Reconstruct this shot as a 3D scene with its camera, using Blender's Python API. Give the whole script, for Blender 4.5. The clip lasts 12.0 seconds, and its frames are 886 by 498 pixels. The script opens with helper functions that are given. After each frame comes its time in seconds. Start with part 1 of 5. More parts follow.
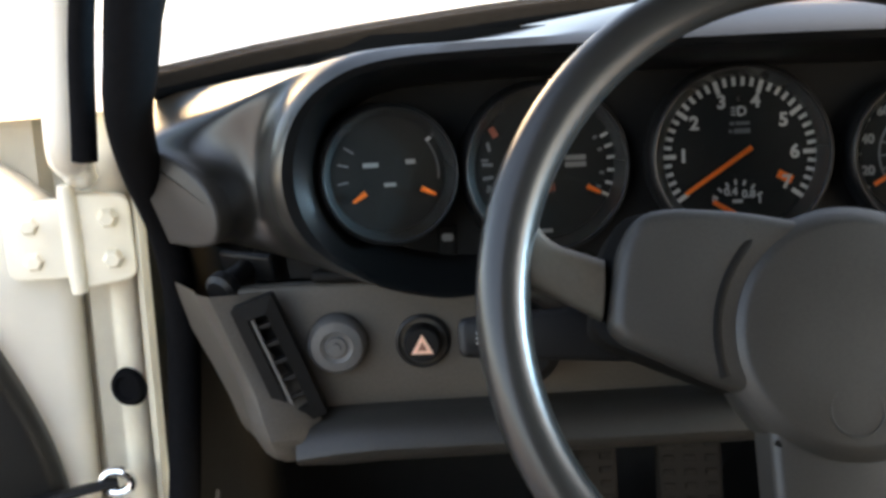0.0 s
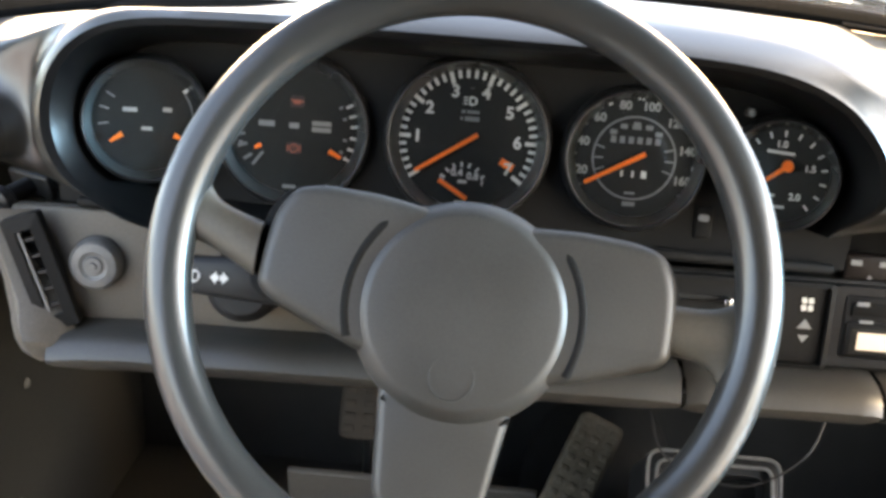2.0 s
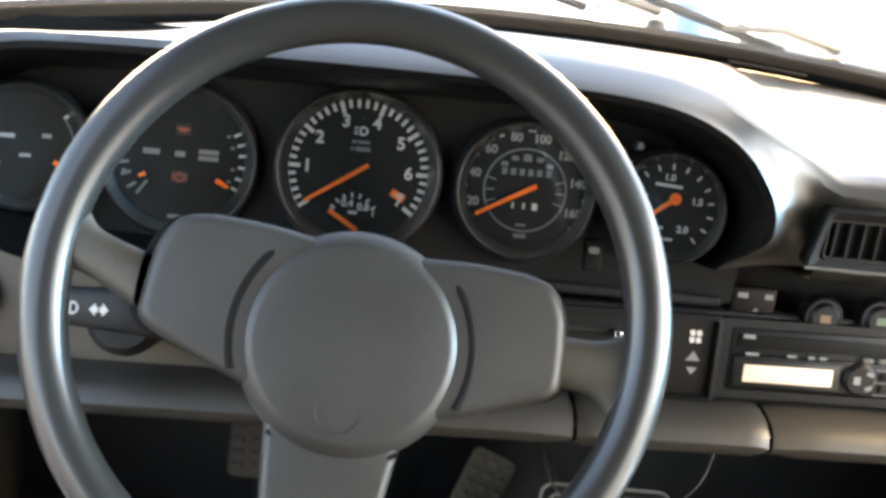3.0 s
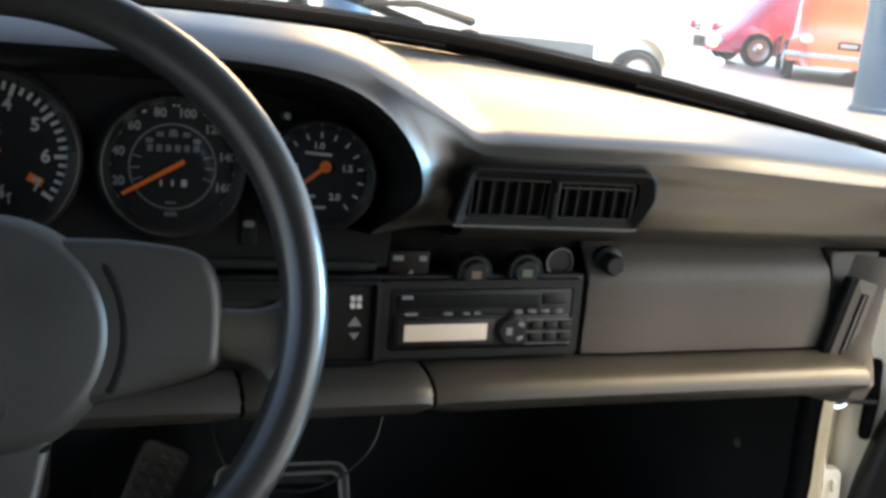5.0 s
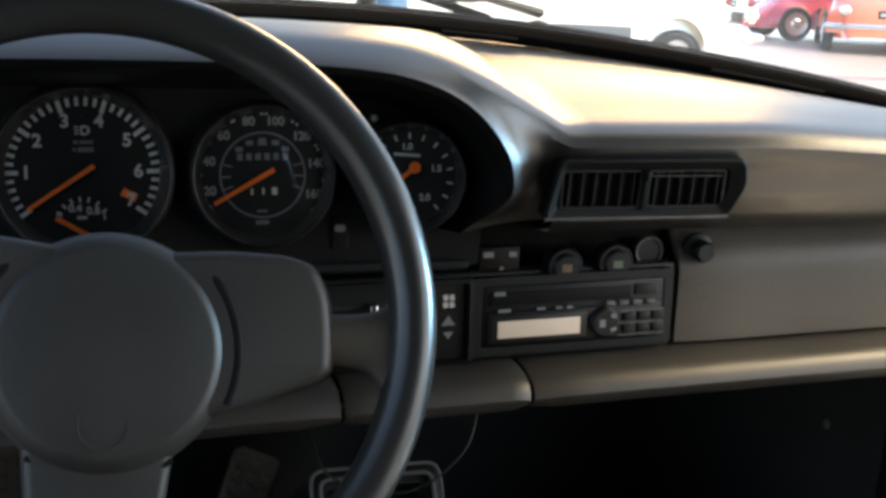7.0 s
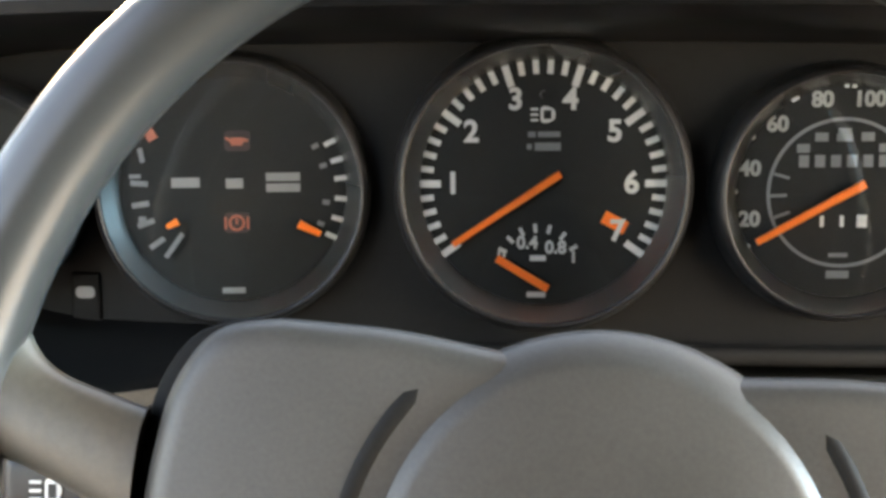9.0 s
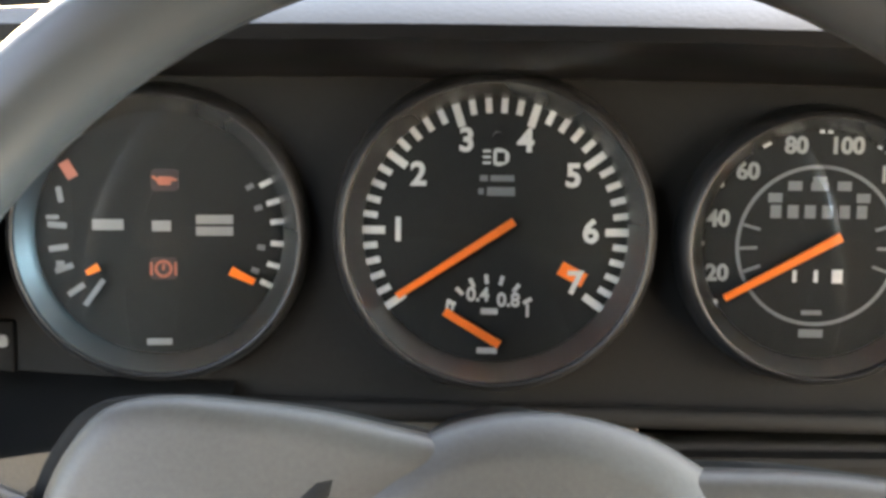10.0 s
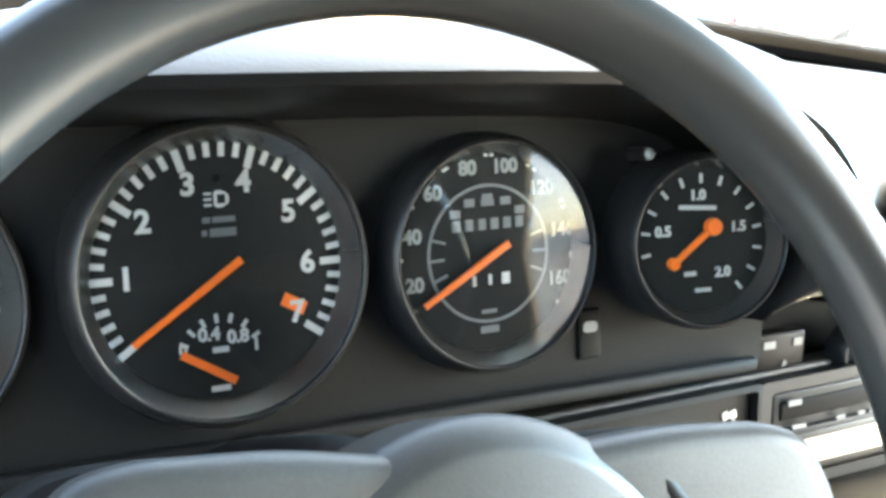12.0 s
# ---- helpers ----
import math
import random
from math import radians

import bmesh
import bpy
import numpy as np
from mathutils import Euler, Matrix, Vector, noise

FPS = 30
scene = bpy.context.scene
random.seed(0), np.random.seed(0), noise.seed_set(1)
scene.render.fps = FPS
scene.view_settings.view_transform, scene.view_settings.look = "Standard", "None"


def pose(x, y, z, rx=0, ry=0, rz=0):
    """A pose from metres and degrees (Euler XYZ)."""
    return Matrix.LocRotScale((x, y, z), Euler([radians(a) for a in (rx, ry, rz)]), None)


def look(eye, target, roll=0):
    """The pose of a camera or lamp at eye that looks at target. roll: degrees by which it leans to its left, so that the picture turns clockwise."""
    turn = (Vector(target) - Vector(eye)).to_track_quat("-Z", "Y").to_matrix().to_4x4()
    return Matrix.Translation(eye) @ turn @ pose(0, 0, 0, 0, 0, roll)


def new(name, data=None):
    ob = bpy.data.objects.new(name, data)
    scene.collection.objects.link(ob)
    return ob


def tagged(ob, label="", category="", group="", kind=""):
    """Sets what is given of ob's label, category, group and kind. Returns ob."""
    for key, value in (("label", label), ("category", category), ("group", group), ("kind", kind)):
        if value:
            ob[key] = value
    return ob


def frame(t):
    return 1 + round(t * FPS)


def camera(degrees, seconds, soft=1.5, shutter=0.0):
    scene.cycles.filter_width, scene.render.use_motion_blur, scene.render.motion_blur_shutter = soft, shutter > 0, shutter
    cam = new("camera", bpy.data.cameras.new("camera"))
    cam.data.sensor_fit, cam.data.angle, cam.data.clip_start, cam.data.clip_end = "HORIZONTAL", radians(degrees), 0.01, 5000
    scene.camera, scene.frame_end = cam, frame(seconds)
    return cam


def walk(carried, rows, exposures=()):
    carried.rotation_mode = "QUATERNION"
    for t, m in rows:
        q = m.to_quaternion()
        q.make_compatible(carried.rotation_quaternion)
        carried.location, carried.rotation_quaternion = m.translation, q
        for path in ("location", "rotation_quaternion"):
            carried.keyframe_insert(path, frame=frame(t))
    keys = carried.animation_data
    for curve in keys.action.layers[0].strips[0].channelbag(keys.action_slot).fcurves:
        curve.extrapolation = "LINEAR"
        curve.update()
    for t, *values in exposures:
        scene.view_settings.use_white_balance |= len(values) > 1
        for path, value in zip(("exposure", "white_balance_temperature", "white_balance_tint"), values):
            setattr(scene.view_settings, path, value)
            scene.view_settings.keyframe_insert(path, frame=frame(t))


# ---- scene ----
cam = camera(41.0, 12.0, soft=3.3)
PATH = [
    (0, (-0.189, -0.767, 0.965), (-0.209, 1.184, 0.526), -2.2),
    (0.5, (-0.088, -0.816, 0.98), (-0.189, 1.118, 0.48), 0.4),
    (1, (-0.02, -0.842, 1.011), (-0.103, 1.07, 0.431), 3.3),
    (1.5, (0.002, -0.848, 1.01), (-0.12, 1.043, 0.37), 5.4),
    (2, (0.01, -0.845, 1.013), (-0.038, 1.074, 0.45), 4.8),
    (2.5, (0.009, -0.841, 1.01), (0.032, 1.094, 0.506), 5.3),
    (2.7, (0.011, -0.838, 1.009), (0.07, 1.098, 0.512), 5.8),
    (4.3, (0.026, -0.833, 0.993), (0.474, 1.071, 0.572), 6.0),
    (4.5, (0.025, -0.835, 0.994), (0.536, 1.053, 0.576), 6.1),
    (5, (0.028, -0.837, 0.991), (0.685, 1.0, 0.552), 5.8),
    (5.5, (0.029, -0.836, 0.991), (0.79, 0.96, 0.55), 3.9),
    (6, (0.027, -0.836, 0.993), (0.831, 0.942, 0.555), 3.3),
    (6.5, (0.018, -0.83, 0.993), (0.774, 0.97, 0.557), 1.9),
    (7, (-0.005, -0.821, 0.991), (0.584, 1.035, 0.534), 2.6),
    (7.5, (-0.067, -0.754, 0.992), (0.446, 1.122, 0.526), 1.3),
    (7.7, (-0.067, -0.689, 0.983), (0.398, 1.199, 0.516), -0.0),
    (9.3, (-0.010, -0.452, 0.945), (-0.181, 1.470, 0.419), -0.2),
    (9.5, (-0.007, -0.441, 0.943), (-0.203, 1.485, 0.440), -0.5),
    (10.0, (-0.009, -0.432, 0.950), (-0.056, 1.508, 0.464), 1.0),
    (10.5, (-0.023, -0.425, 0.953), (0.133, 1.513, 0.486), 1.2),
    (11.0, (-0.035, -0.430, 0.953), (0.341, 1.482, 0.503), 1.1),
    (11.5, (-0.078, -0.429, 0.952), (0.528, 1.428, 0.525), -0.8),
    (12.0, (-0.140, -0.430, 0.954), (0.799, 1.286, 0.539), 1.4),
]
walk(cam, [(t, look(eye, target, roll)) for t, eye, target, roll in PATH],
     exposures=[(0.0, 4.35, 8900, 8), (1.5, 5.5, 9000, 8), (2.7, 5.43, 8800, 7), (4.3, 4.1, 7700, 3), (5.5, 3.55, 7600, 3), (7.0, 3.4, 7700, 3), (7.7, 4.7, 8200, 3), (9.3, 5.95, 10300, 9), (11.0, 6.6, 10300, 7), (12.0, 6.28, 8000, -2)])

# ---- light ----
world = bpy.data.worlds.new("sky")
scene.world = world
world.use_nodes = True
wn = world.node_tree
sky = wn.nodes.new("ShaderNodeTexSky")
sky.sky_type, sky.sun_disc = "NISHITA", False
sky.air_density, sky.dust_density, sky.ozone_density = 0.6, 1.5, 0.4
sky.sun_elevation, sky.sun_rotation = radians(46.3), radians(106.2)
bg = wn.nodes["Background"]
bg.inputs["Strength"].default_value = 0.085
wn.links.new(sky.outputs["Color"], bg.inputs["Color"])
sun = new("sun", bpy.data.lights.new("sun", "SUN"))
sun.data.energy, sun.data.angle, sun.data.color = 0.8, radians(14), (1.0, 0.80, 0.55)
sun.matrix_world = look((7.9, -2.3, 8.6), (0, 0, 0))
# added fill lamps: cool on the passenger side, warm ahead, paler ahead on the driver's side
for at, to, wide, high, power, tone in (((9.5, 0.2, 2.1), (0.0, -0.2, 0.9), 3.6, 2.0, 280, (0.24, 0.56, 1.0)), ((6.0, 13.0, 5.0), (0.5, 0.0, 0.9), 5.5, 3.4, 112, (1.0, 0.60, 0.24)), ((-6.5, 12.0, 4.6), (-0.2, 0.0, 0.9), 5.5, 3.4, 130, (1.0, 0.76, 0.50))):
    fill = new("fill_light", bpy.data.lights.new("fill_light", "AREA"))
    fill.data.shape, fill.data.size, fill.data.size_y, fill.data.energy, fill.data.color = "RECTANGLE", wide, high, power, tone
    fill.matrix_world = look(at, to)


# ---- materials ----
def material(name, color, rough=0.5, metal=0.0, grain=300.0, vary=0.25, bump=0.15, big=6.0, coat=0.0, spec=0.5, emit=0.0, distance=0.0004):
    m = bpy.data.materials.new(name)
    m.use_nodes = True
    nt = m.node_tree
    p = nt.nodes["Principled BSDF"]
    p.inputs["Roughness"].default_value = rough
    p.inputs["Metallic"].default_value = metal
    p.inputs["Coat Weight"].default_value = coat
    p.inputs["Specular IOR Level"].default_value = spec
    tc = nt.nodes.new("ShaderNodeTexCoord")
    fine, wide = nt.nodes.new("ShaderNodeTexNoise"), nt.nodes.new("ShaderNodeTexNoise")
    fine.inputs["Scale"].default_value, wide.inputs["Scale"].default_value = grain, big
    fine.inputs["Detail"].default_value, wide.inputs["Detail"].default_value = 3.0, 4.0
    nt.links.new(tc.outputs["Object"], fine.inputs["Vector"])
    nt.links.new(tc.outputs["Object"], wide.inputs["Vector"])
    mix = nt.nodes.new("ShaderNodeMath")
    mix.operation = "ADD"
    nt.links.new(fine.outputs["Fac"], mix.inputs[0])
    nt.links.new(wide.outputs["Fac"], mix.inputs[1])
    ramp = nt.nodes.new("ShaderNodeMapRange")
    ramp.inputs["From Min"].default_value, ramp.inputs["From Max"].default_value = 0.6, 1.4
    ramp.inputs["To Min"].default_value, ramp.inputs["To Max"].default_value = 1 - vary, 1 + vary
    nt.links.new(mix.outputs[0], ramp.inputs["Value"])
    mul = nt.nodes.new("ShaderNodeVectorMath")
    mul.operation = "SCALE"
    mul.inputs[0].default_value = color
    nt.links.new(ramp.outputs["Result"], mul.inputs["Scale"])
    nt.links.new(mul.outputs["Vector"], p.inputs["Base Color"])
    rr = nt.nodes.new("ShaderNodeMapRange")
    rr.inputs["From Min"].default_value, rr.inputs["From Max"].default_value = 0.3, 0.7
    rr.inputs["To Min"].default_value, rr.inputs["To Max"].default_value = max(0.02, rough * 0.93), min(1, rough * 1.07)
    nt.links.new(wide.outputs["Fac"], rr.inputs["Value"])
    nt.links.new(rr.outputs["Result"], p.inputs["Roughness"])
    if bump:
        b = nt.nodes.new("ShaderNodeBump")
        b.inputs["Strength"].default_value, b.inputs["Distance"].default_value = bump, distance
        nt.links.new(fine.outputs["Fac"], b.inputs["Height"])
        nt.links.new(b.outputs["Normal"], p.inputs["Normal"])
    if emit:
        p.inputs["Emission Color"].default_value = (*color, 1)
        p.inputs["Emission Strength"].default_value = emit
    return m


def glass_material(name, ior=1.45, tint=(1, 1, 1), film=0.0):
    m = bpy.data.materials.new(name)
    m.use_nodes = True
    nt = m.node_tree
    nt.nodes.remove(nt.nodes["Principled BSDF"])
    out = nt.nodes["Material Output"]
    clear, gloss = nt.nodes.new("ShaderNodeBsdfTransparent"), nt.nodes.new("ShaderNodeBsdfGlossy")
    clear.inputs["Color"].default_value = (*tint, 1)
    gloss.inputs["Roughness"].default_value = 0.02
    # dust film that also carries the pale haze of reflections in the glass
    if film:
        dust_haze, veil = nt.nodes.new("ShaderNodeBsdfTranslucent"), nt.nodes.new("ShaderNodeMixShader")
        dust_haze.inputs["Color"].default_value = (0.72, 0.76, 0.80, 1)
        spots = nt.nodes.new("ShaderNodeTexNoise")
        spots.inputs["Scale"].default_value, spots.inputs["Detail"].default_value = 9.0, 5.0
        amount = nt.nodes.new("ShaderNodeMath")
        amount.operation = "MULTIPLY"
        amount.inputs[1].default_value = 2 * film
        nt.links.new(spots.outputs["Fac"], amount.inputs[0])
        nt.links.new(amount.outputs[0], veil.inputs["Fac"])
        nt.links.new(clear.outputs["BSDF"], veil.inputs[1])
        nt.links.new(dust_haze.outputs["BSDF"], veil.inputs[2])
        clear = veil
    fres, mix = nt.nodes.new("ShaderNodeFresnel"), nt.nodes.new("ShaderNodeMixShader")
    fres.inputs["IOR"].default_value = ior
    nt.links.new(fres.outputs["Fac"], mix.inputs["Fac"])
    nt.links.new(clear.outputs[0], mix.inputs[1])
    nt.links.new(gloss.outputs["BSDF"], mix.inputs[2])
    nt.links.new(mix.outputs["Shader"], out.inputs["Surface"])
    return m


VINYL = material("black_vinyl", (0.0095, 0.0094, 0.009), 0.40, grain=700, bump=0.35, big=9, spec=0.28)
PAD = material("padded_vinyl", (0.0125, 0.0115, 0.0098), 0.36, grain=600, bump=0.25, big=7, spec=0.8)
PANEL = material("matte_black_panel", (0.0058, 0.0056, 0.0054), 0.6, grain=500, bump=0.12, spec=0.10)
# black lining, its colour lowered further for the shade inside the hood
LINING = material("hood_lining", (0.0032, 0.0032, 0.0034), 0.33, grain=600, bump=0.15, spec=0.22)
FASCIA = material("grained_fascia", (0.072, 0.062, 0.051), 0.50, grain=500, bump=0.4, big=8, spec=0.26)
LEATHER = material("steering_leather", (0.020, 0.0192, 0.018), 0.29, grain=450, bump=0.05, big=5, vary=0.06, spec=0.42)
KNEE = material("knee_roll_vinyl", (0.026, 0.0240, 0.0213), 0.40, grain=500, bump=0.3, big=8, spec=0.34)
HUBPAD = material("hub_vinyl", (0.0275, 0.0256, 0.0230), 0.46, grain=700, bump=0.12, big=16, vary=0.28, spec=0.36)
SPOKE = material("spoke_black", (0.042, 0.037, 0.029), 0.45, grain=400, bump=0.2)
RUBBER = material("rubber_seal", (0.006, 0.006, 0.0065), 0.8, grain=200, bump=0.15, spec=0.01)
KICK = material("kick_panel_vinyl", (0.018, 0.0172, 0.0155), 0.7, grain=500, bump=0.4, big=6, vary=0.4, spec=0.2)
CARPET = material("black_carpet", (0.026, 0.026, 0.026), 0.95, grain=1500, bump=1.0, big=12, distance=0.002, spec=0.1)
PLASTIC = material("black_plastic", (0.0075, 0.0075, 0.008), 0.42, grain=400, bump=0.1, spec=0.22)
GREYPLASTIC = material("grey_plastic", (0.075, 0.073, 0.07), 0.5, grain=400, bump=0.2)
CHROME = material("chrome", (0.75, 0.75, 0.74), 0.14, metal=1.0, grain=60, vary=0.08, bump=0.0)
BEZEL = material("dark_bezel", (0.24, 0.237, 0.23), 0.28, metal=0.9, grain=80, vary=0.1, bump=0.0)
DIAL = material("dial_face", (0.0095, 0.0102, 0.0095), 0.7, grain=200, vary=0.1, bump=0.0, spec=0.25)
MARK = material("dial_white", (0.52, 0.51, 0.48), 0.5, grain=300, vary=0.06, bump=0.0)
MARKMID = material("dial_pale", (0.25, 0.25, 0.235), 0.5, grain=300, vary=0.06, bump=0.0)
MARKFAINT = material("dial_faint", (0.185, 0.185, 0.178), 0.5, grain=300, vary=0.06, bump=0.0)
MARKDIM = material("dial_grey", (0.14, 0.145, 0.145), 0.5, grain=300, vary=0.06, bump=0.0)
ORANGE = material("needle_orange", (0.95, 0.17, 0.018), 0.45, grain=200, vary=0.06, bump=0.0)
REDLAMP = material("lamp_red", (0.30, 0.085, 0.050), 0.4, grain=200, vary=0.15, bump=0.0)
LAMPBACK = material("lamp_dark_red", (0.022, 0.010, 0.009), 0.4, grain=200, vary=0.15, bump=0.0)
WHITEPAINT = material("ivory_paint", (0.84, 0.78, 0.66), 0.22, grain=30, vary=0.05, bump=0.0, coat=0.6)
JAMB = material("jamb_paint", (0.84, 0.77, 0.62), 0.38, grain=40, vary=0.10, bump=0.05, big=9)
DISPLAY = material("radio_display", (0.43, 0.36, 0.30), 0.3, grain=100, vary=0.05, bump=0.0, emit=0.03)
FLOORMAT = material("hall_floor", (0.24, 0.215, 0.205), 0.35, grain=14, vary=0.10, bump=0.03, big=0.7)
WALLMAT = material("hall_wall", (0.80, 0.80, 0.79), 0.7, grain=20, vary=0.04, bump=0.05, big=0.5)
BLUE = material("pillar_blue", (0.035, 0.085, 0.15), 0.45, grain=20, vary=0.15, bump=0.05, big=2)
REDPAINT = material("red_paint", (0.68, 0.115, 0.03), 0.2, grain=20, vary=0.05, bump=0.0, coat=0.8)
PINKPAINT = material("crimson_paint", (0.50, 0.06, 0.09), 0.22, grain=20, vary=0.05, bump=0.0, coat=0.8)
TYRE = material("tyre", (0.02, 0.02, 0.022), 0.8, grain=60, bump=0.3)
STEEL = material("brushed_steel", (0.55, 0.56, 0.58), 0.32, metal=0.9, grain=120, bump=0.1)
HEADLINER = material("headliner", (0.030, 0.029, 0.028), 0.85, grain=500, bump=0.4)
GLASS = glass_material("dial_glass", 1.34)
SCREEN = glass_material("windscreen_glass", 1.25, (0.96, 0.98, 0.97), 0.03)


# ---- mesh helpers ----
def part(name, bm, mat, parent=None, label="", smooth=True):
    me = bpy.data.meshes.new(name)
    bmesh.ops.recalc_face_normals(bm, faces=bm.faces)
    for f in bm.faces:
        f.smooth = smooth
    bm.to_mesh(me)
    bm.free()
    me.materials.append(mat)
    ob = new(name, me)
    ob.parent = parent
    if smooth:
        me.set_sharp_from_angle(angle=radians(38))
    if label:
        ob["label"] = label
    return ob


def thing(name, label, category, m=None, group="", kind=""):
    ob = new(name)
    ob.empty_display_size = 0.02
    if m is not None:
        ob.matrix_basis = m
    return tagged(ob, label, category, group, kind)


def axes(origin, u, v, n):
    m = Matrix((u, v, n)).transposed().to_4x4()
    m.translation = origin
    return m


def grid(rows, loop=False, ring=False, bm=None):
    bm = bm or bmesh.new()
    vs = [[bm.verts.new(p) for p in r] for r in rows]
    last = len(vs) if loop else len(vs) - 1
    for i in range(last):
        a, b = vs[i], vs[(i + 1) % len(vs)]
        for j in range(len(a) if ring else len(a) - 1):
            k = (j + 1) % len(a)
            bm.faces.new((a[j], a[k], b[k], b[j]))
    return bm


def curve(points, n=8, closed=False):
    """Catmull-Rom through the points."""
    ps = [Vector(p) for p in points]
    out, count = [], len(ps)
    for i in range(count if closed else count - 1):
        p1, p2 = ps[i], ps[(i + 1) % count]
        p0 = ps[i - 1] if i or closed else p1 * 2 - p2
        p3 = ps[(i + 2) % count] if closed or i + 2 < count else p2 * 2 - p1
        for k in range(n):
            t = k / n
            out.append(0.5 * (2 * p1 + (p2 - p0) * t + (2 * p0 - 5 * p1 + 4 * p2 - p3) * t * t + (3 * p1 - p0 - 3 * p2 + p3) * t ** 3))
    if not closed:
        out.append(ps[-1])
    return out


def tube(points, radius, n=10, closed=False, flat=1.0, up=(0, 0, 1), bm=None):
    """A round bar along the points; radius a number or a function of 0..1; flat squeezes it along up."""
    ps, rows = [Vector(p) for p in points], []
    for i, p in enumerate(ps):
        a = ps[i - 1] if i or closed else p
        b = ps[(i + 1) % len(ps)] if closed or i + 1 < len(ps) else p
        d = (b - a).normalized()
        s = d.cross(Vector(up))
        s = s.normalized() if s.length > 1e-4 else d.orthogonal().normalized()
        w = s.cross(d).normalized()
        r = radius(i / max(1, len(ps) - 1)) if callable(radius) else radius
        rows.append([p + r * (math.cos(x) * s + math.sin(x) * flat * w) for x in (2 * math.pi * k / n for k in range(n))])
    bm = grid(rows, closed, True, bm)
    if not closed:
        bm.verts.ensure_lookup_table()
        m = len(bm.verts)
        bm.faces.new(bm.verts[m - n:m])
        bm.faces.new(list(reversed(bm.verts[m - n * len(rows):m - n * len(rows) + n])))
    return bm


def lathe(profile, n=48, at=(0, 0, 0), bm=None, shut=False):
    """Turns (radius, height) pairs round the z axis through at."""
    rows = [[Vector((r * math.cos(a), r * math.sin(a), h)) + Vector(at) for a in (2 * math.pi * k / n for k in range(n))] for r, h in profile]
    bm = grid(rows, shut, True, bm)
    return bm


def rbox(size, at=(0, 0, 0), bevel=0.003, seg=3, turn=None, bm=None):
    bm = bm or bmesh.new()
    made = bmesh.ops.create_cube(bm, size=1.0)["verts"]
    m = Matrix.Translation(at) @ (turn.to_4x4() if turn else Matrix()) @ Matrix.Diagonal((*size, 1))
    bmesh.ops.transform(bm, matrix=m, verts=made)
    if bevel:
        edges = list({e for v in made for e in v.link_edges})
        bmesh.ops.bevel(bm, geom=edges, offset=bevel, segments=seg, profile=0.5, affect="EDGES")
    return bm


def slab(outline, low, high, bevel=0.0, seg=3, bm=None):
    """An outline in x, y raised from low to high, with a rounded upper edge."""
    bm = bm or bmesh.new()
    if bevel:
        area = sum(p[0] * q[1] - q[0] * p[1] for p, q in zip(outline, list(outline[1:]) + [outline[0]]))
        rows = [[Vector((*p, low)) for p in outline]]
        for k in range(seg + 1):
            a = math.pi / 2 * k / seg
            inset, h = bevel * (1 - math.cos(a)), high - bevel + bevel * math.sin(a)
            row = []
            for i, p in enumerate(outline):
                a0, a1 = Vector(outline[i - 1]), Vector(outline[(i + 1) % len(outline)])
                d = (a1 - a0).normalized()
                nrm = Vector((-d.y, d.x))
                if area < 0:
                    nrm = -nrm
                q = Vector(p) + nrm * inset
                row.append(Vector((q.x, q.y, h)))
            rows.append(row)
        grid(rows, False, True, bm)
        bm.verts.ensure_lookup_table()
        k = len(outline)
        bm.faces.new(bm.verts[len(bm.verts) - k:])
        bm.faces.new(bm.verts[len(bm.verts) - k * len(rows):len(bm.verts) - k * (len(rows) - 1)])
    else:
        lo = [bm.verts.new((*p, low)) for p in outline]
        hi = [bm.verts.new((*p, high)) for p in outline]
        bm.faces.new(lo), bm.faces.new(hi)
        for i in range(len(outline)):
            j = (i + 1) % len(outline)
            bm.faces.new((lo[i], lo[j], hi[j], hi[i]))
    return bm


def rounded(points, r, n=4):
    """A polygon with rounded corners."""
    out = []
    for i, p in enumerate(points):
        p, a, b = Vector(p), Vector(points[i - 1]), Vector(points[(i + 1) % len(points)])
        ra = min(r, (a - p).length * 0.45, (b - p).length * 0.45)
        s, e = p + (a - p).normalized() * ra, p + (b - p).normalized() * ra
        for k in range(n + 1):
            t = k / n
            out.append((s * (1 - t) ** 2 + p * 2 * t * (1 - t) + e * t * t)[:])
    return out


def bars(boxes, h=0.0006, low=0.0, bm=None):
    """Flat marks: (x, y, width, height, turn in degrees)."""
    bm = bm or bmesh.new()
    for x, y, w, t, a in boxes:
        rbox((w, t, h), (x, y, low + h / 2), 0, turn=Matrix.Rotation(radians(a), 3, "Z"), bm=bm)
    return bm


def lettering(text, size, at, mat, parent, turn=0.0, name="numeral"):
    c = bpy.data.curves.new("lettering", "FONT")
    c.body, c.size, c.align_x, c.align_y, c.extrude = text, size, "CENTER", "CENTER", 0.0008
    c.offset = size * 0.030
    ob = new("lettering", c)
    bpy.context.view_layer.update()
    me = bpy.data.meshes.new_from_object(ob.evaluated_get(bpy.context.evaluated_depsgraph_get()))
    bpy.data.objects.remove(ob)
    me.transform(Matrix.Translation(at) @ Matrix.Rotation(radians(turn), 4, "Z"))
    me.materials.clear()
    me.materials.append(mat)
    out = new(name, me)
    out.parent = parent
    return out


def marks(name, boxes, mat, parent, low=0.0, h=0.0006):
    """Printed strokes, each a piece of its own: (x, y, width, height, turn in degrees)."""
    for x, y, w, t, a in boxes:
        ob = part(name, bars([(0, 0, w, t, 0)], h), mat, parent, smooth=False)
        ob.matrix_basis = Matrix.Translation((x, y, low)) @ pose(0, 0, 0, 0, 0, a)


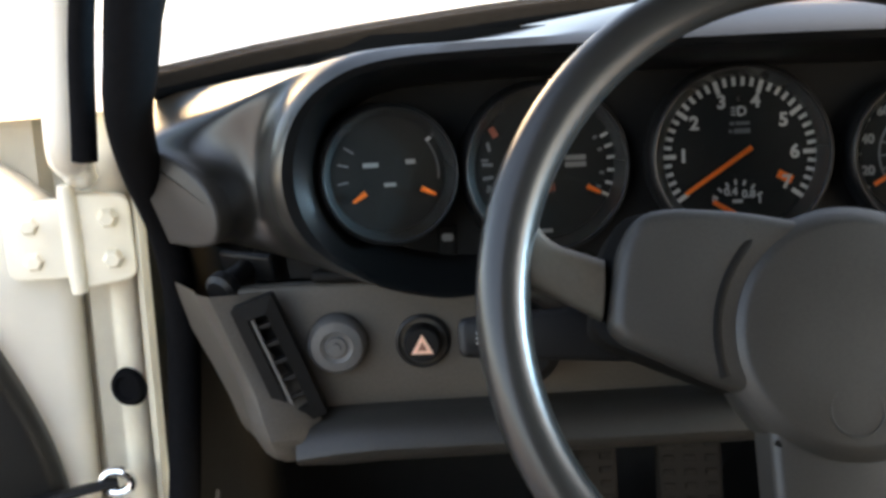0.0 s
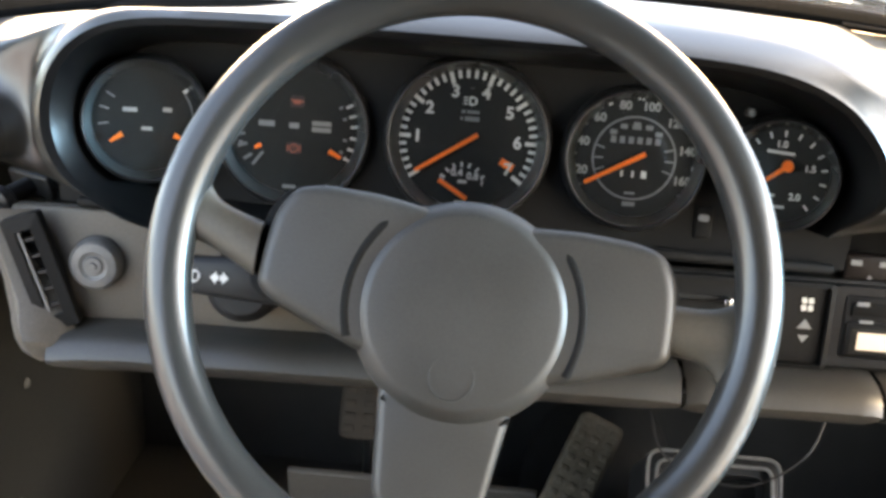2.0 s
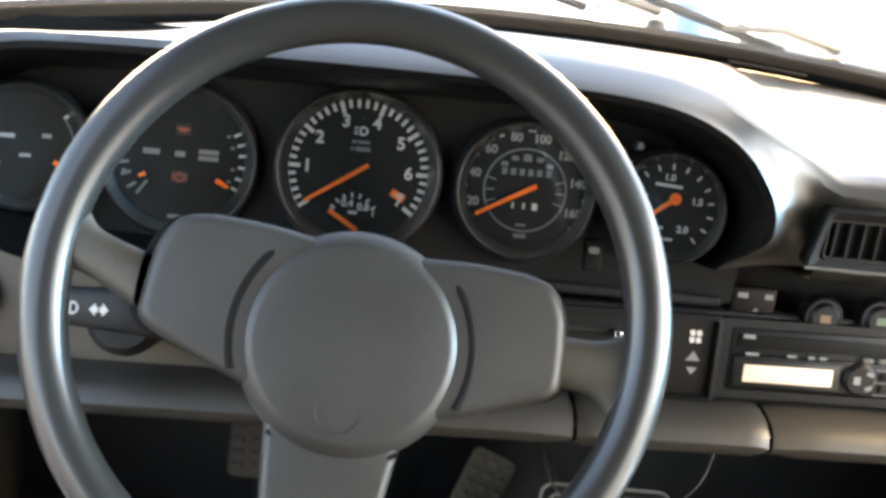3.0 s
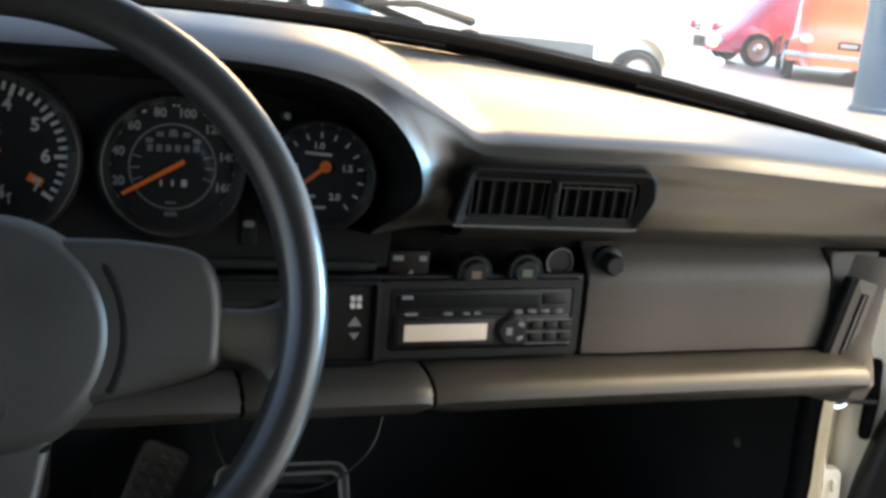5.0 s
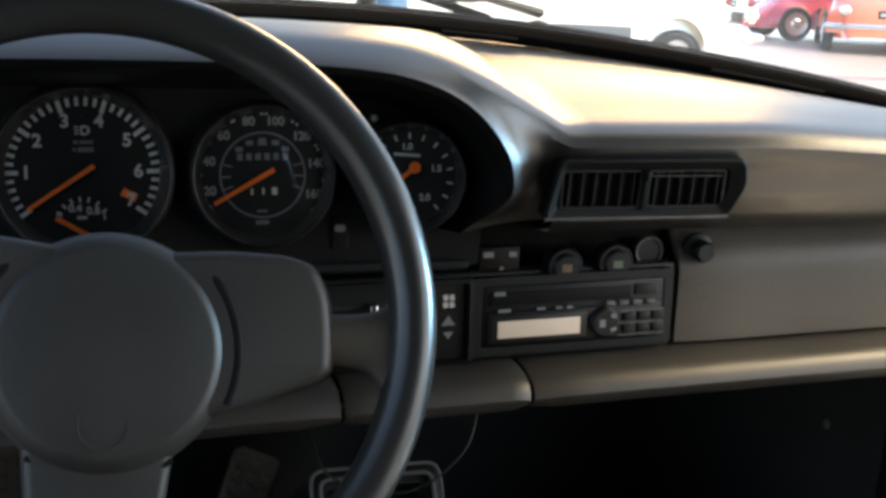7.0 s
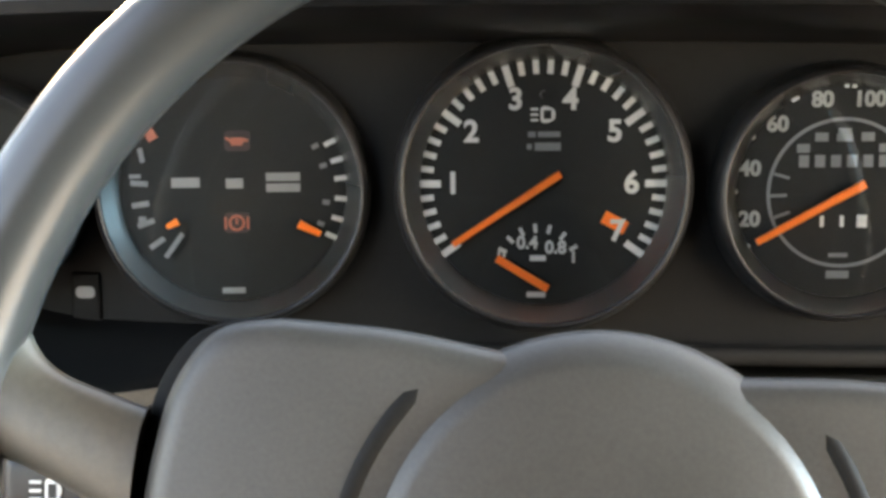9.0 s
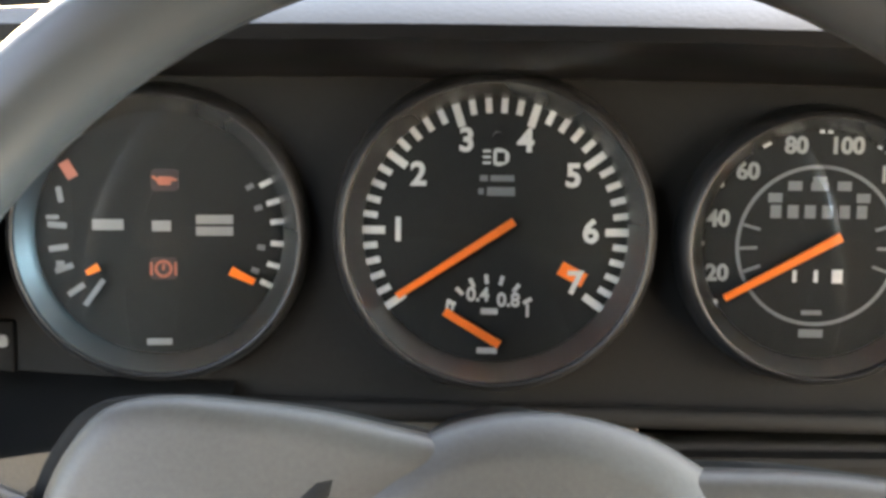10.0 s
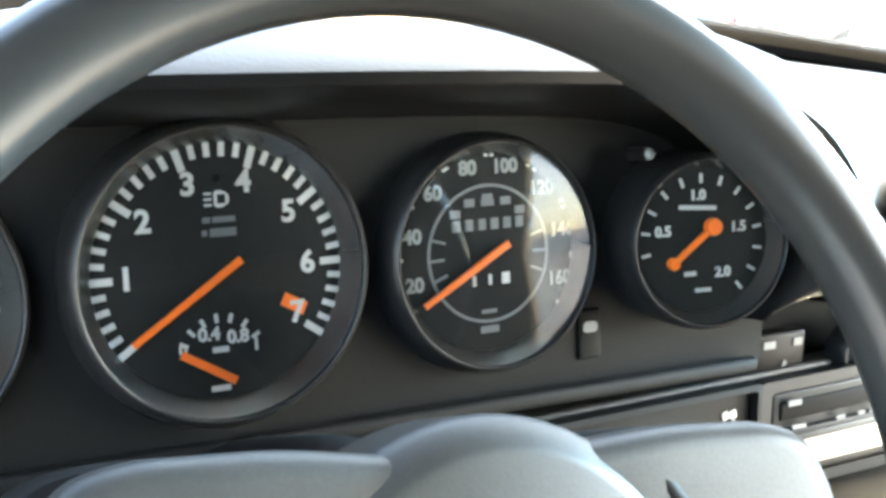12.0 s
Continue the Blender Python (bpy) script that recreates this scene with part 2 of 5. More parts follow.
# ---- the hall round the car ----
floor = part("floor", slab([(-60, -60), (60, -60), (60, 60), (-60, 60)], -0.3, 0.0), FLOORMAT, smooth=False)
tagged(floor, "pale pinkish sealed hall floor", "floor", kind="structure")
for nm, a, b in (("wall_north", (-30, 34), (34, 34.3)), ("wall_east", (34, -26), (34.3, 34)), ("wall_south", (-30, -26.3), (34, -26)), ("wall_west", (-30.3, -26), (-30, 34))):
    w = part(nm, slab([(a[0], a[1]), (b[0], a[1]), (b[0], b[1]), (a[0], b[1])], 0.0, 1.1), WALLMAT, smooth=False)
    tagged(w, "low white painted wall of the hall", "wall", kind="structure")

XC = 0.22


def base(x):
    """The foot of the windscreen."""
    d = x - XC
    return Vector((x, 0.27 - 0.45 * d * d, 0.941 - 0.030 * d - 0.165 * d * d))


def smooth(a, b, x):
    t = min(1, max(0, (x - a) / (b - a)))
    return t * t * (3 - 2 * t)


# ---- dashboard ----
dash = thing("dashboard", "black padded vinyl dashboard with hooded instrument binnacle", "dashboard")
POD = [(-0.10, 0.7745), (-0.165, 0.775), (-0.205, 0.778), (-0.240, 0.788), (-0.264, 0.810), (-0.277, 0.843), (-0.274, 0.876), (-0.257, 0.899), (-0.226, 0.911), (-0.17, 0.915), (-0.08, 0.917),
       (0.0, 0.918), (0.09, 0.918), (0.165, 0.916), (0.212, 0.909), (0.246, 0.893), (0.268, 0.868), (0.275, 0.845), (0.271, 0.824), (0.260, 0.805)]
PX = 0.335


def pad_profile(x):
    """The passenger side pad from the windscreen over its front edge to its foot."""
    e = 0.887 - 0.010 * smooth(0.48, 0.72, x) - 0.014 * smooth(0.70, 0.82, x)
    q = 0.090 * smooth(0.765, 0.915, x)
    b = base(x) + Vector((0, 0.004, -0.004))
    f = Vector((x, -0.005 + 0.9 * q, e + 0.004 - 0.3 * q))
    return [b, b.lerp(f, 0.35) + Vector((0, 0, 0.004)), b.lerp(f, 0.75) + Vector((0, 0, 0.004)), f, Vector((x, -0.030 + q, e)), Vector((x, -0.042 + q, e - 0.006)), Vector((x, -0.047 + q, e - 0.015)),
            Vector((x, -0.044 + q, e - 0.024)), Vector((x, -0.038 + q, e - 0.034)), Vector((x, -0.031 + q, 0.832)), Vector((x, -0.021 + q, 0.815)), Vector((x, -0.008 + q, 0.802)), Vector((x, max(0.030, q), 0.797))]


JOIN = pad_profile(PX)


def along(points, f):
    k = min(len(points) - 2, max(0, int(f)))
    return points[k].lerp(points[k + 1], min(1, max(0, f - k)))


# the flat end of the padded roll that runs from the hood to the driver's door
CU, CN, CO = Vector((0.86, -0.51, 0)), Vector((-0.51, -0.86, 0)), Vector((-0.366, -0.020, 0.838))
cap = [(p.x, p.y) for p in curve([(-0.041, 0.031, 0), (-0.020, 0.029, 0), (0.004, 0.022, 0), (0.024, 0.009, 0), (0.034, -0.010, 0), (0.031, -0.027, 0), (0.016, -0.033, 0), (-0.010, -0.032, 0)], 4)]
cap_edge = [CO + CU * u * 0.96 + Vector((0, 0, v * 0.96)) for u, v in cap]
FOOT = base(-0.405) + Vector((0, 0.004, -0.004))


def shoulder_end(k):
    """Where the padding that leaves the hood at k ends: round the cap, up its outer side, along the windscreen."""
    stops = ((2.4, 1.0), (4.0, 0.86), (5.0, 0.62), (6.0, 0.42), (7.0, 0.22), (8.0, 0.0))
    if k < 8.0:
        j = max(0, min(4, sum(k >= s[0] for s in stops) - 1))
        f = stops[j][1] + (stops[j + 1][1] - stops[j][1]) * min(1, max(0, (k - stops[j][0]) / (stops[j + 1][0] - stops[j][0])))
        return along(cap_edge, f * (len(cap_edge) - 1)), CN * (0.15 - 0.09 * smooth(5.5, 7.5, k))
    if k < 9.0:
        return cap_edge[0].lerp(FOOT, k - 8.0), CN * 0.06 * (9.0 - k)
    x = -0.405 + 0.300 * (k - 9.0) / 1.5
    return base(x) + Vector((0, 0.004, -0.004)), Vector((0, 0, 0))


path = curve([(x, 0, z) for x, z in POD], 5)
turn_at = 13 * 5
STEPS = (0.06, 0.13, 0.22, 0.32, 0.43, 0.55, 0.67, 0.79, 0.90, 1.0)
rows = []
for i, p in enumerate(path):
    d = (path[min(i + 1, len(path) - 1)] - path[max(i - 1, 0)]).normalized()
    n = Vector((-d.z, 0, d.x))
    n = n if n.dot(p - Vector((-0.1, 0, 0.85) if p.x < -0.05 else (0, 0, 0.84))) > 0 else -n
    if p.x > 0.1:
        n = Vector((n.x, 0, max(n.z, 0.0))).normalized()
    Y = Vector((0, 1, 0))
    rest = 1 - i / (len(path) - 1)
    end = smooth(0, 0.10, 1 - rest) * smooth(0, 0.10, rest)
    fwd = 0.35 + 0.65 * end
    thin = smooth(-0.06, 0.16, rest) * (1 - 0.8 * smooth(0.25, 0.9, -n.z))
    row = [p + n * a * (thin * (1 - 0.3 * max(0.0, n.z)) if a > 0 else 1) + Y * (b if b > 0 else b * fwd) for a, b in ((-0.016, 0.030), (-0.009, -0.005), (-0.004, -0.030), (0.002, -0.046), (0.008, -0.055), (0.015, -0.057), (0.022, -0.051))]
    out = row[-1]
    if i < turn_at:
        bx = p.x + 0.25 * min(0, p.x + 0.12) + (PX - 0.165) * smooth(0.0, 0.165, p.x)
        b = base(bx) + Vector((0, 0.004, -0.004))
    else:
        g = (i - turn_at) / (len(path) - 1 - turn_at) * 6
        stops = (0.0, 1.0, 3.0, 6.0, 8.0, 9.2, 10.0)
        k = min(5, int(g))
        b = along(JOIN, stops[k] + (stops[k + 1] - stops[k]) * (g - k))
    crown = 0.016 * max(0.0, n.z)
    hollow = 0.010 * (1 - max(0.0, n.z)) if p.x > 0.1 else 0.0
    top = [out.lerp(b, t) + Vector((0, hollow * math.sin(math.pi * t), crown * math.sin(math.pi * t ** 0.55))) for t in STEPS]
    k = i / 5
    if k < 10.5:
        under = [p + n * a * 0.3 + Y * b for a, b in ((0.014, -0.030), (0.0145, -0.025), (0.015, -0.020), (0.0155, -0.015), (0.016, -0.01), (0.016, -0.005), (0.016, 0.0), (0.016, 0.006), (0.016, 0.015), (0.016, 0.03))]
        end_at, t1 = shoulder_end(k)
        high = smooth(6.0, 8.5, k)
        t0 = (n * 0.04 + Y * (0.11 - 0.07 * high)).lerp((end_at - out) * 0.9 + n * 0.02, smooth(7.5, 9.5, k))
        t1 = t1 if t1.length > 0 else end_at - out
        t1 = t1.lerp(end_at - out, smooth(8.0, 9.2, k))
        loft = [out * (2 * t ** 3 - 3 * t * t + 1) + t0 * (t ** 3 - 2 * t * t + t) + end_at * (3 * t * t - 2 * t ** 3) + t1 * (t ** 3 - t * t) for t in STEPS]
        loft = [q.lerp(w, smooth(9.5, 10.5, k)) for q, w in zip(loft, top)]
        top = [u.lerp(w, smooth(1.8, 3.0, k)) for u, w in zip(under, loft)]
    rows.append(row + top)
fs = []
for i in range(turn_at, len(path)):
    g = (i - turn_at) / (len(path) - 1 - turn_at) * 6
    k = min(5, int(g))
    fs.append(stops[k] + (stops[k + 1] - stops[k]) * (g - k))
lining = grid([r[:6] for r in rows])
hood = grid([r[5:] for r in rows])
grid([[along(pad_profile(PX + (0.925 - PX) * j / 25), f) for f in fs + [11.0, 12.0]] for j in range(26)], bm=hood)
bmesh.ops.remove_doubles(hood, verts=hood.verts, dist=0.0004)
part("dash_pad", hood, PAD, dash, "padded black vinyl dash top with curved hood over the gauges")
part("hood_lining", lining, LINING, dash, "black lining of the instrument hood, darkened for the shade inside")
part("end_cap", slab(cap, -0.015, 0.0, 0.003), KNEE, dash, "flat black end cap of the padded roll").matrix_basis = axes(CO + CN * 0.001, CU, (0, 0, 1), CN)

# instrument panel
TH = radians(6.5)
U, V, N = Vector((1, 0, 0)), Vector((0, math.sin(TH), math.cos(TH))), Vector((0, -math.cos(TH), math.sin(TH)))
O = Vector((0, 0, 0.85))


def on_panel(u, v, w=0.0, roll=0.0):
    return axes(O + u * U + v * V + w * N, U, V, N) @ pose(0, 0, 0, 0, 0, roll)


outline = [(-0.30, -0.074), (0.285, -0.074), (0.292, 0.0), (0.275, 0.06), (0.22, 0.085), (0, 0.09), (-0.24, 0.085), (-0.30, 0.06), (-0.312, 0.0)]
part("instrument_panel", slab(outline, -0.020, -0.013), PANEL, dash, "matte black instrument panel", smooth=False).matrix_basis = on_panel(0, 0)
part("panel_lip", rbox((0.56, 0.008, 0.008), (-0.005, -0.0725, -0.006), 0.003), PANEL, dash).matrix_basis = on_panel(0, 0)
# dark shelf under the pad
part("switch_shelf", rbox((0.52, 0.02, 0.05), (0.505, 0.042, 0.787), 0.004), PANEL, dash)
part("core", rbox((1.08, 0.17, 0.15), (0.206, 0.145, 0.735), 0.004), PANEL, dash)


def zl(z, x):
    """The lower dash rises a little to the passenger side."""
    return z + 0.022 * x


def lower_plate(name, outline, mat, y0=0.0, depth=0.012, bevel=0.003, label="", parent=dash):
    o = [(x, zl(z, x)) for x, z in outline]
    ob = part(name, slab(o, -depth, 0.0, bevel), mat, parent, label)
    ob.matrix_basis = axes((0, y0, 0), (1, 0, 0), (0, 0, 1), (0, -1, 0))
    return ob


lower_plate("lower_fascia", [(-0.318, 0.690), (0.058, 0.690), (0.058, 0.777), (-0.345, 0.777)], FASCIA, 0.0, label="dark grey grained lower fascia")
lower_plate("fascia_centre", [(0.059, 0.690), (0.453, 0.690), (0.453, 0.762), (0.059, 0.762)], VINYL, 0.006, label="dark grey fascia round the radio")
lower_plate("fascia_end", [(0.697, 0.690), (0.730, 0.690), (0.742, 0.780), (0.690, 0.780)], FASCIA, 0.008)
# slanted trim at the driver's end
rows = []
for z, x, y in ((0.651, -0.316, -0.008), (0.656, -0.319, -0.022), (0.664, -0.322, -0.032), (0.676, -0.326, -0.036), (0.688, -0.331, -0.030), (0.700, -0.336, -0.018), (0.73, -0.350, -0.010), (0.768, -0.365, -0.008)):
    rows.append([Vector((x + 0.046, 0.004 + 0.6 * y, z)), Vector((x + 0.030, y, z)), Vector((x + 0.012, y - 0.003, z)), Vector((x + 0.003, y + 0.004, z)), Vector((x - 0.002, y + 0.016, z)), Vector((x - 0.030, 0.05, z))])
part("end_trim", grid(rows), FASCIA, dash, "slanting grey end of the lower dash")
rows = []
for z, x, y in ((0.664, 0.722, -0.016), (0.672, 0.727, -0.030), (0.685, 0.730, -0.034), (0.698, 0.733, -0.026), (0.715, 0.738, -0.012), (0.745, 0.746, -0.006), (0.775, 0.751, -0.004), (0.793, 0.754, -0.002)):
    rows.append([Vector((x - 0.040, 0.010 + 0.5 * y, z)), Vector((x - 0.024, y, z)), Vector((x - 0.008, y - 0.002, z)), Vector((x, y + 0.006, z)), Vector((x + 0.003, y + 0.018, z)), Vector((x + 0.004, 0.06, z))])
part("end_trim", grid(rows), FASCIA, dash, "slanting grey end of the lower dash")
part("corner_cover", rbox((0.056, 0.030, 0.046), (0.774, 0.047, 0.795), 0.006), PANEL, dash, "dark cover behind the dash corner")
# padded knee roll in three lengths
PROFILE = [(0.020, 0.693), (-0.012, 0.6915), (-0.028, 0.689), (-0.038, 0.682), (-0.041, 0.674), (-0.037, 0.666), (-0.025, 0.660), (-0.005, 0.655), (0.03, 0.652)]
for x0, x1 in ((-0.298, 0.1725), (0.1757, 0.3180), (0.3212, 0.717)):
    rows = []
    for i in range(18):
        x = x0 + (x1 - x0) * i / 17
        e = min(x - x0, x1 - x)
        s = 0.0 if e > 0.008 else 0.0018 * (1 - e / 0.008) ** 2
        lift = 0.003 * (1 - smooth(0.0, 0.05, x + 0.298))
        rows.append([Vector((x, y + s, zl(z, x) + (s if z < 0.67 else -s) - lift)) for y, z in PROFILE])
    part("knee_roll", grid(rows), KNEE, dash, "padded grey vinyl knee roll")
part("underside", rbox((1.06, 0.25, 0.01), (0.206, 0.16, 0.662), 0.002), PANEL, dash)

for x0, x1 in ((0.315, 0.385), (0.565, 0.665)):
    line = [base(x0 + (x1 - x0) * k / 8) + Vector((0, -0.045, 0.0005)) for k in range(9)]
    part("defroster_slot", tube(line, 0.0035, 8, flat=0.6), RUBBER, dash, "narrow defroster slot")

# ---- glove box ----
glove = thing("glove_box", "closed grey vinyl glove box lid with a round lock", "glove box")
rows = []
for i in range(12):
    t = i / 11
    x0, x1 = 0.457, 0.696 - 0.010 * t
    z = 0.695 + 0.095 * t
    y = 0.0 + 0.022 * smooth(0.66, 1.0, t)
    rows.append([Vector((x, y + (0.003 if k in (0, 8) else 0), zl(z, x))) for k, x in ((k, x0 + (x1 - x0) * k / 8) for k in range(9))])
back = [[p + Vector((0, 0.008, 0)) for p in r] for r in rows]
bm = grid(rows)
grid(back, bm=bm)
part("lid", bm, FASCIA, glove)
part("edge_gap", tube([Vector((0.6975, 0.0015, zl(0.696, 0.69))), Vector((0.6945, 0.0015, zl(0.742, 0.69))), Vector((0.6895, 0.010, zl(0.776, 0.69)))], 0.0017, 6), PANEL, glove, "dark shut line")
part("lock", lathe([(0.0, 0.016), (0.007, 0.016), (0.009, 0.013), (0.009, 0.004), (0.013, 0.002), (0.013, -0.004)], 24), PLASTIC, glove, "round black push lock").matrix_basis = axes((0.4745, 0.010, 0.781), (1, 0, 0), (0, 0, 1), (0, -1, 0))

# ---- vents ----
vent = thing("centre_air_vent", "black rectangular dash air vent with upright slats", "air vent", axes((0.3945, -0.0480, 0.8400), (1, 0, 0), (0, -0.10, 0.995), (0, -0.995, -0.10)))
oo = rounded([(-0.080, -0.0205), (0.070, -0.0205), (0.083, 0.004), (0.080, 0.0245), (-0.071, 0.0245)], 0.006)
ii = rounded([(-0.070, -0.0135), (0.064, -0.0135), (0.069, 0.002), (0.068, 0.0165), (-0.066, 0.0165)], 0.004)
bm = bmesh.new()
rings = [[Vector((*p, -0.012)) for p in oo], [Vector((*p, 0.0015)) for p in oo], [Vector((p[0] * 0.975, p[1] * 0.94, 0.003)) for p in oo], [Vector((*p, -0.001)) for p in ii], [Vector((*p, -0.0095)) for p in ii]]
part("frame", grid(rings, False, True, bm), PANEL, vent)
part("back", rbox((0.138, 0.030, 0.003), (0, 0.0015, -0.0100), 0), PANEL, vent)
part("bright_strip", rbox((0.148, 0.0016, 0.0016), (-0.005, -0.0192, 0.0030), 0), GREYPLASTIC, vent)
for half in (-0.035, 0.034):
    for k in range(6):
        x = half - 0.0255 + 0.0102 * k
        part("slat", rbox((0.0016, 0.027, 0.006), (x, 0.0005, -0.0062), 0, turn=Matrix.Rotation(radians(14), 3, "Y")), PANEL, vent)
    cell = rounded([(half - 0.031, -0.0125), (half + 0.031, -0.0125), (half + 0.031, 0.0150), (half - 0.031, 0.0150)], 0.003)
    part("cell_frame", tube([Vector((*p, -0.0025)) for p in cell], 0.0011, 6, True), VINYL, vent, "thin edge of the vent cell, slightly lighter than the slats")
part("divider", rbox((0.005, 0.030, 0.010), (-0.0005, 0.0012, -0.004), 0.001), PANEL, vent)
part("tilt_lever", rbox((0.003, 0.008, 0.004), (-0.0005, 0.012, 0.002), 0.001), PLASTIC, vent)
part("cross_bar", rbox((0.058, 0.0014, 0.004), (0.034, 0.0110, -0.004), 0), VINYL, vent)


def side_vent(x, z, lean, mirror):
    v = thing("side_air_vent", "narrow black slanted air vent at the dash end", "air vent", axes((x, -0.016 if x < 0 else -0.006, z), (math.cos(lean), 0, -math.sin(lean)), (math.sin(lean), 0, math.cos(lean)), (0, -1, 0)), "side air vents")
    w, h, q = (0.0150, 0.045, 0.0065) if x < 0 else (0.0110, 0.040, 0.0042)
    a, b = rounded([(-w, -h), (w, -h), (w, h), (-w, h)], 0.003), rounded([(-q, 0.011 - h), (q, 0.011 - h), (q, h - 0.011), (-q, h - 0.011)], 0.001)
    part("frame", grid([[Vector((*p, -0.006)) for p in a], [Vector((*p, 0.004)) for p in a], [Vector((*p, 0.0055)) for p in b], [Vector((*p, -0.008)) for p in b]], False, True), PANEL if x < 0 else FASCIA, v)
    part("back", rbox((2 * q + 0.002, 2 * h - 0.018, 0.002), (0, 0, -0.009), 0), PANEL, v)
    part("rail", rbox((0.002, 2 * h - 0.024, 0.003), (mirror * (q - 0.0025), 0, 0.003), 0), GREYPLASTIC, v)
    if x > 0:
        part("housing", rbox((0.020, 0.080, 0.012), (-0.0075, -0.001, -0.0035), 0.003), PANEL, v, "dark side of the vent housing")
    for k in range(5):
        part("slat", rbox((2 * q - 0.001, 0.0025, 0.008), (0, -0.026 + 0.013 * k, -0.002 if x < 0 else -0.0045), 0), PLASTIC if x < 0 else PANEL, v)


side_vent(-0.308, 0.724, radians(-21), -1)
side_vent(0.7105, 0.7335, radians(14), 1)


# ---- gauges ----
def gauge(u, v, w, r, label, roll=0.0, yaw=0.0):
    g = thing("gauge", label, "gauge", on_panel(u, v, w) @ pose(0, 0, 0, 0, yaw, roll), "dashboard gauges")
    part("bezel", lathe([(r * 0.999, 0.0018), (r * 0.968, -0.0006), (r * 0.935, -0.0030), (r * 0.900, -0.0054), (r * 0.890, -0.0066)], 72), BEZEL, g, "dull metal cone inside the ring")
    part("bezel_rim", lathe([(r * 1.10, -0.014 - max(0.0, w)), (r * 1.085, -0.004), (r * 1.06, 0.0015), (r * 1.035, 0.0036), (r * 1.015, 0.0044), (r * 1.002, 0.0040), (r * 0.998, 0.0025), (r * 0.998, -0.012)], 72), PLASTIC, g, "black outer ring")
    part("dial", lathe([(0.0001, -0.0065), (r * 0.5, -0.0065), (r * 0.95, -0.0065)], 48), DIAL, g)
    gl = part("glass", lathe([(0.0001, 0.0042), (r * 0.5, 0.0038), (r * 0.96, 0.0026)], 48), GLASS, g)
    gl.visible_shadow = False
    return g


FACE = -0.0064


def polar(r, a):
    """Degrees clockwise from the top."""
    return r * math.sin(radians(a)), r * math.cos(radians(a))


def ticks(g, r0, r1, width, angles, mat=MARK):
    b = []
    for a in angles:
        x, y = polar((r0 + r1) / 2, a)
        b.append((x, y, width, r1 - r0, -a))
    marks("tick", b, mat, g, FACE)


def needle(g, a, tail, tip, w0, w1, mat=ORANGE, at=(0, 0), low=-0.002):
    d, s = Vector(polar(1, a)), Vector(polar(1, a + 90))
    c = Vector(at)
    o = [c - d * tail - s * w0, c - d * tail + s * w0, c + d * tip + s * w1, c + d * tip - s * w1]
    part("needle", slab([p[:] for p in o], low, low + 0.0015, 0.0004, 1), mat, g, "orange needle" if mat == ORANGE else "")


# tachometer
g = gauge(0.0, -0.002, 0, 0.0564, "round black tachometer with white numerals and orange needle", 0.6)
step = 35.8
ticks(g, 0.0418, 0.0515, 0.0029, [(k - 3.5) * step for k in range(8)])
ticks(g, 0.0450, 0.0516, 0.0024, [(k / 5 - 3.5) * step for k in range(36) if k % 5])
for k in range(1, 8):
    x, y = polar(0.0362 if k > 1 else 0.0368, (k - 3.5) * step + (0 if k < 7 else -3))
    lettering(str(k), 0.0122, (x, y, FACE), MARK, g)
marks("redline_mark", [(*polar(0.0335, 118), 0.0105, 0.0055, -28)], ORANGE, g, FACE)
needle(g, 236.6, 0.0085, 0.0440, 0.0016, 0.0013)
part("headlamp_symbol", slab(rounded([(-0.001, -0.003), (0.0015, -0.0035), (0.005, -0.002), (0.005, 0.002), (0.0015, 0.0035), (-0.001, 0.003)], 0.002), FACE, FACE + 0.0005), MARK, g).location = (0, 0.0285, 0)
marks("headlamp_hole", [(0.0018, 0.0285, 0.0032, 0.0036, 0)], DIAL, g, FACE + 0.0003)
marks("headlamp_beams", [(-0.0035, 0.0285 + d, 0.003, 0.0009, 0) for d in (-0.0022, 0, 0.0022)], MARK, g, FACE)
part("pin", lathe([(0.0001, 0.0), (0.0017, 0.0), (0.0017, -0.006)], 12, (0.0005, 0.0365, 0)), PLASTIC, g)
marks("unit_lines", [(-0.0045, 0.0205, 0.003, 0.0022, 0), (0.0025, 0.0205, 0.009, 0.0022, 0), (-0.0055, 0.0155, 0.002, 0.0022, 0), (0.0020, 0.0155, 0.0105, 0.0032, 0)], MARKDIM, g, FACE)
marks("boost_scale", [(polar(0.0165, a)[0] - 0.0015, polar(0.0165, a)[1] - 0.0345, 0.0015, 0.0036, -a) for a in (-64, -45, -25, -5, 15, 37, 60)], MARK, g, FACE)
lettering("0.4", 0.0072, (-0.0062, -0.0242, FACE), MARK, g)
lettering("0.8", 0.0072, (0.0055, -0.0262, FACE), MARK, g)
lettering("0", 0.0062, (-0.0168, -0.0292, FACE), MARK, g)
lettering("1", 0.0066, (0.0128, -0.0302, FACE), MARK, g)
marks("boost_lines", [(-0.0018, -0.0305, 0.0065, 0.0022, 0), (-0.0025, -0.0458, 0.0078, 0.0022, 0)], MARK, g, FACE)
needle(g, 301, 0.0, 0.0245, 0.0017, 0.0016, at=(0.0022, -0.0425))

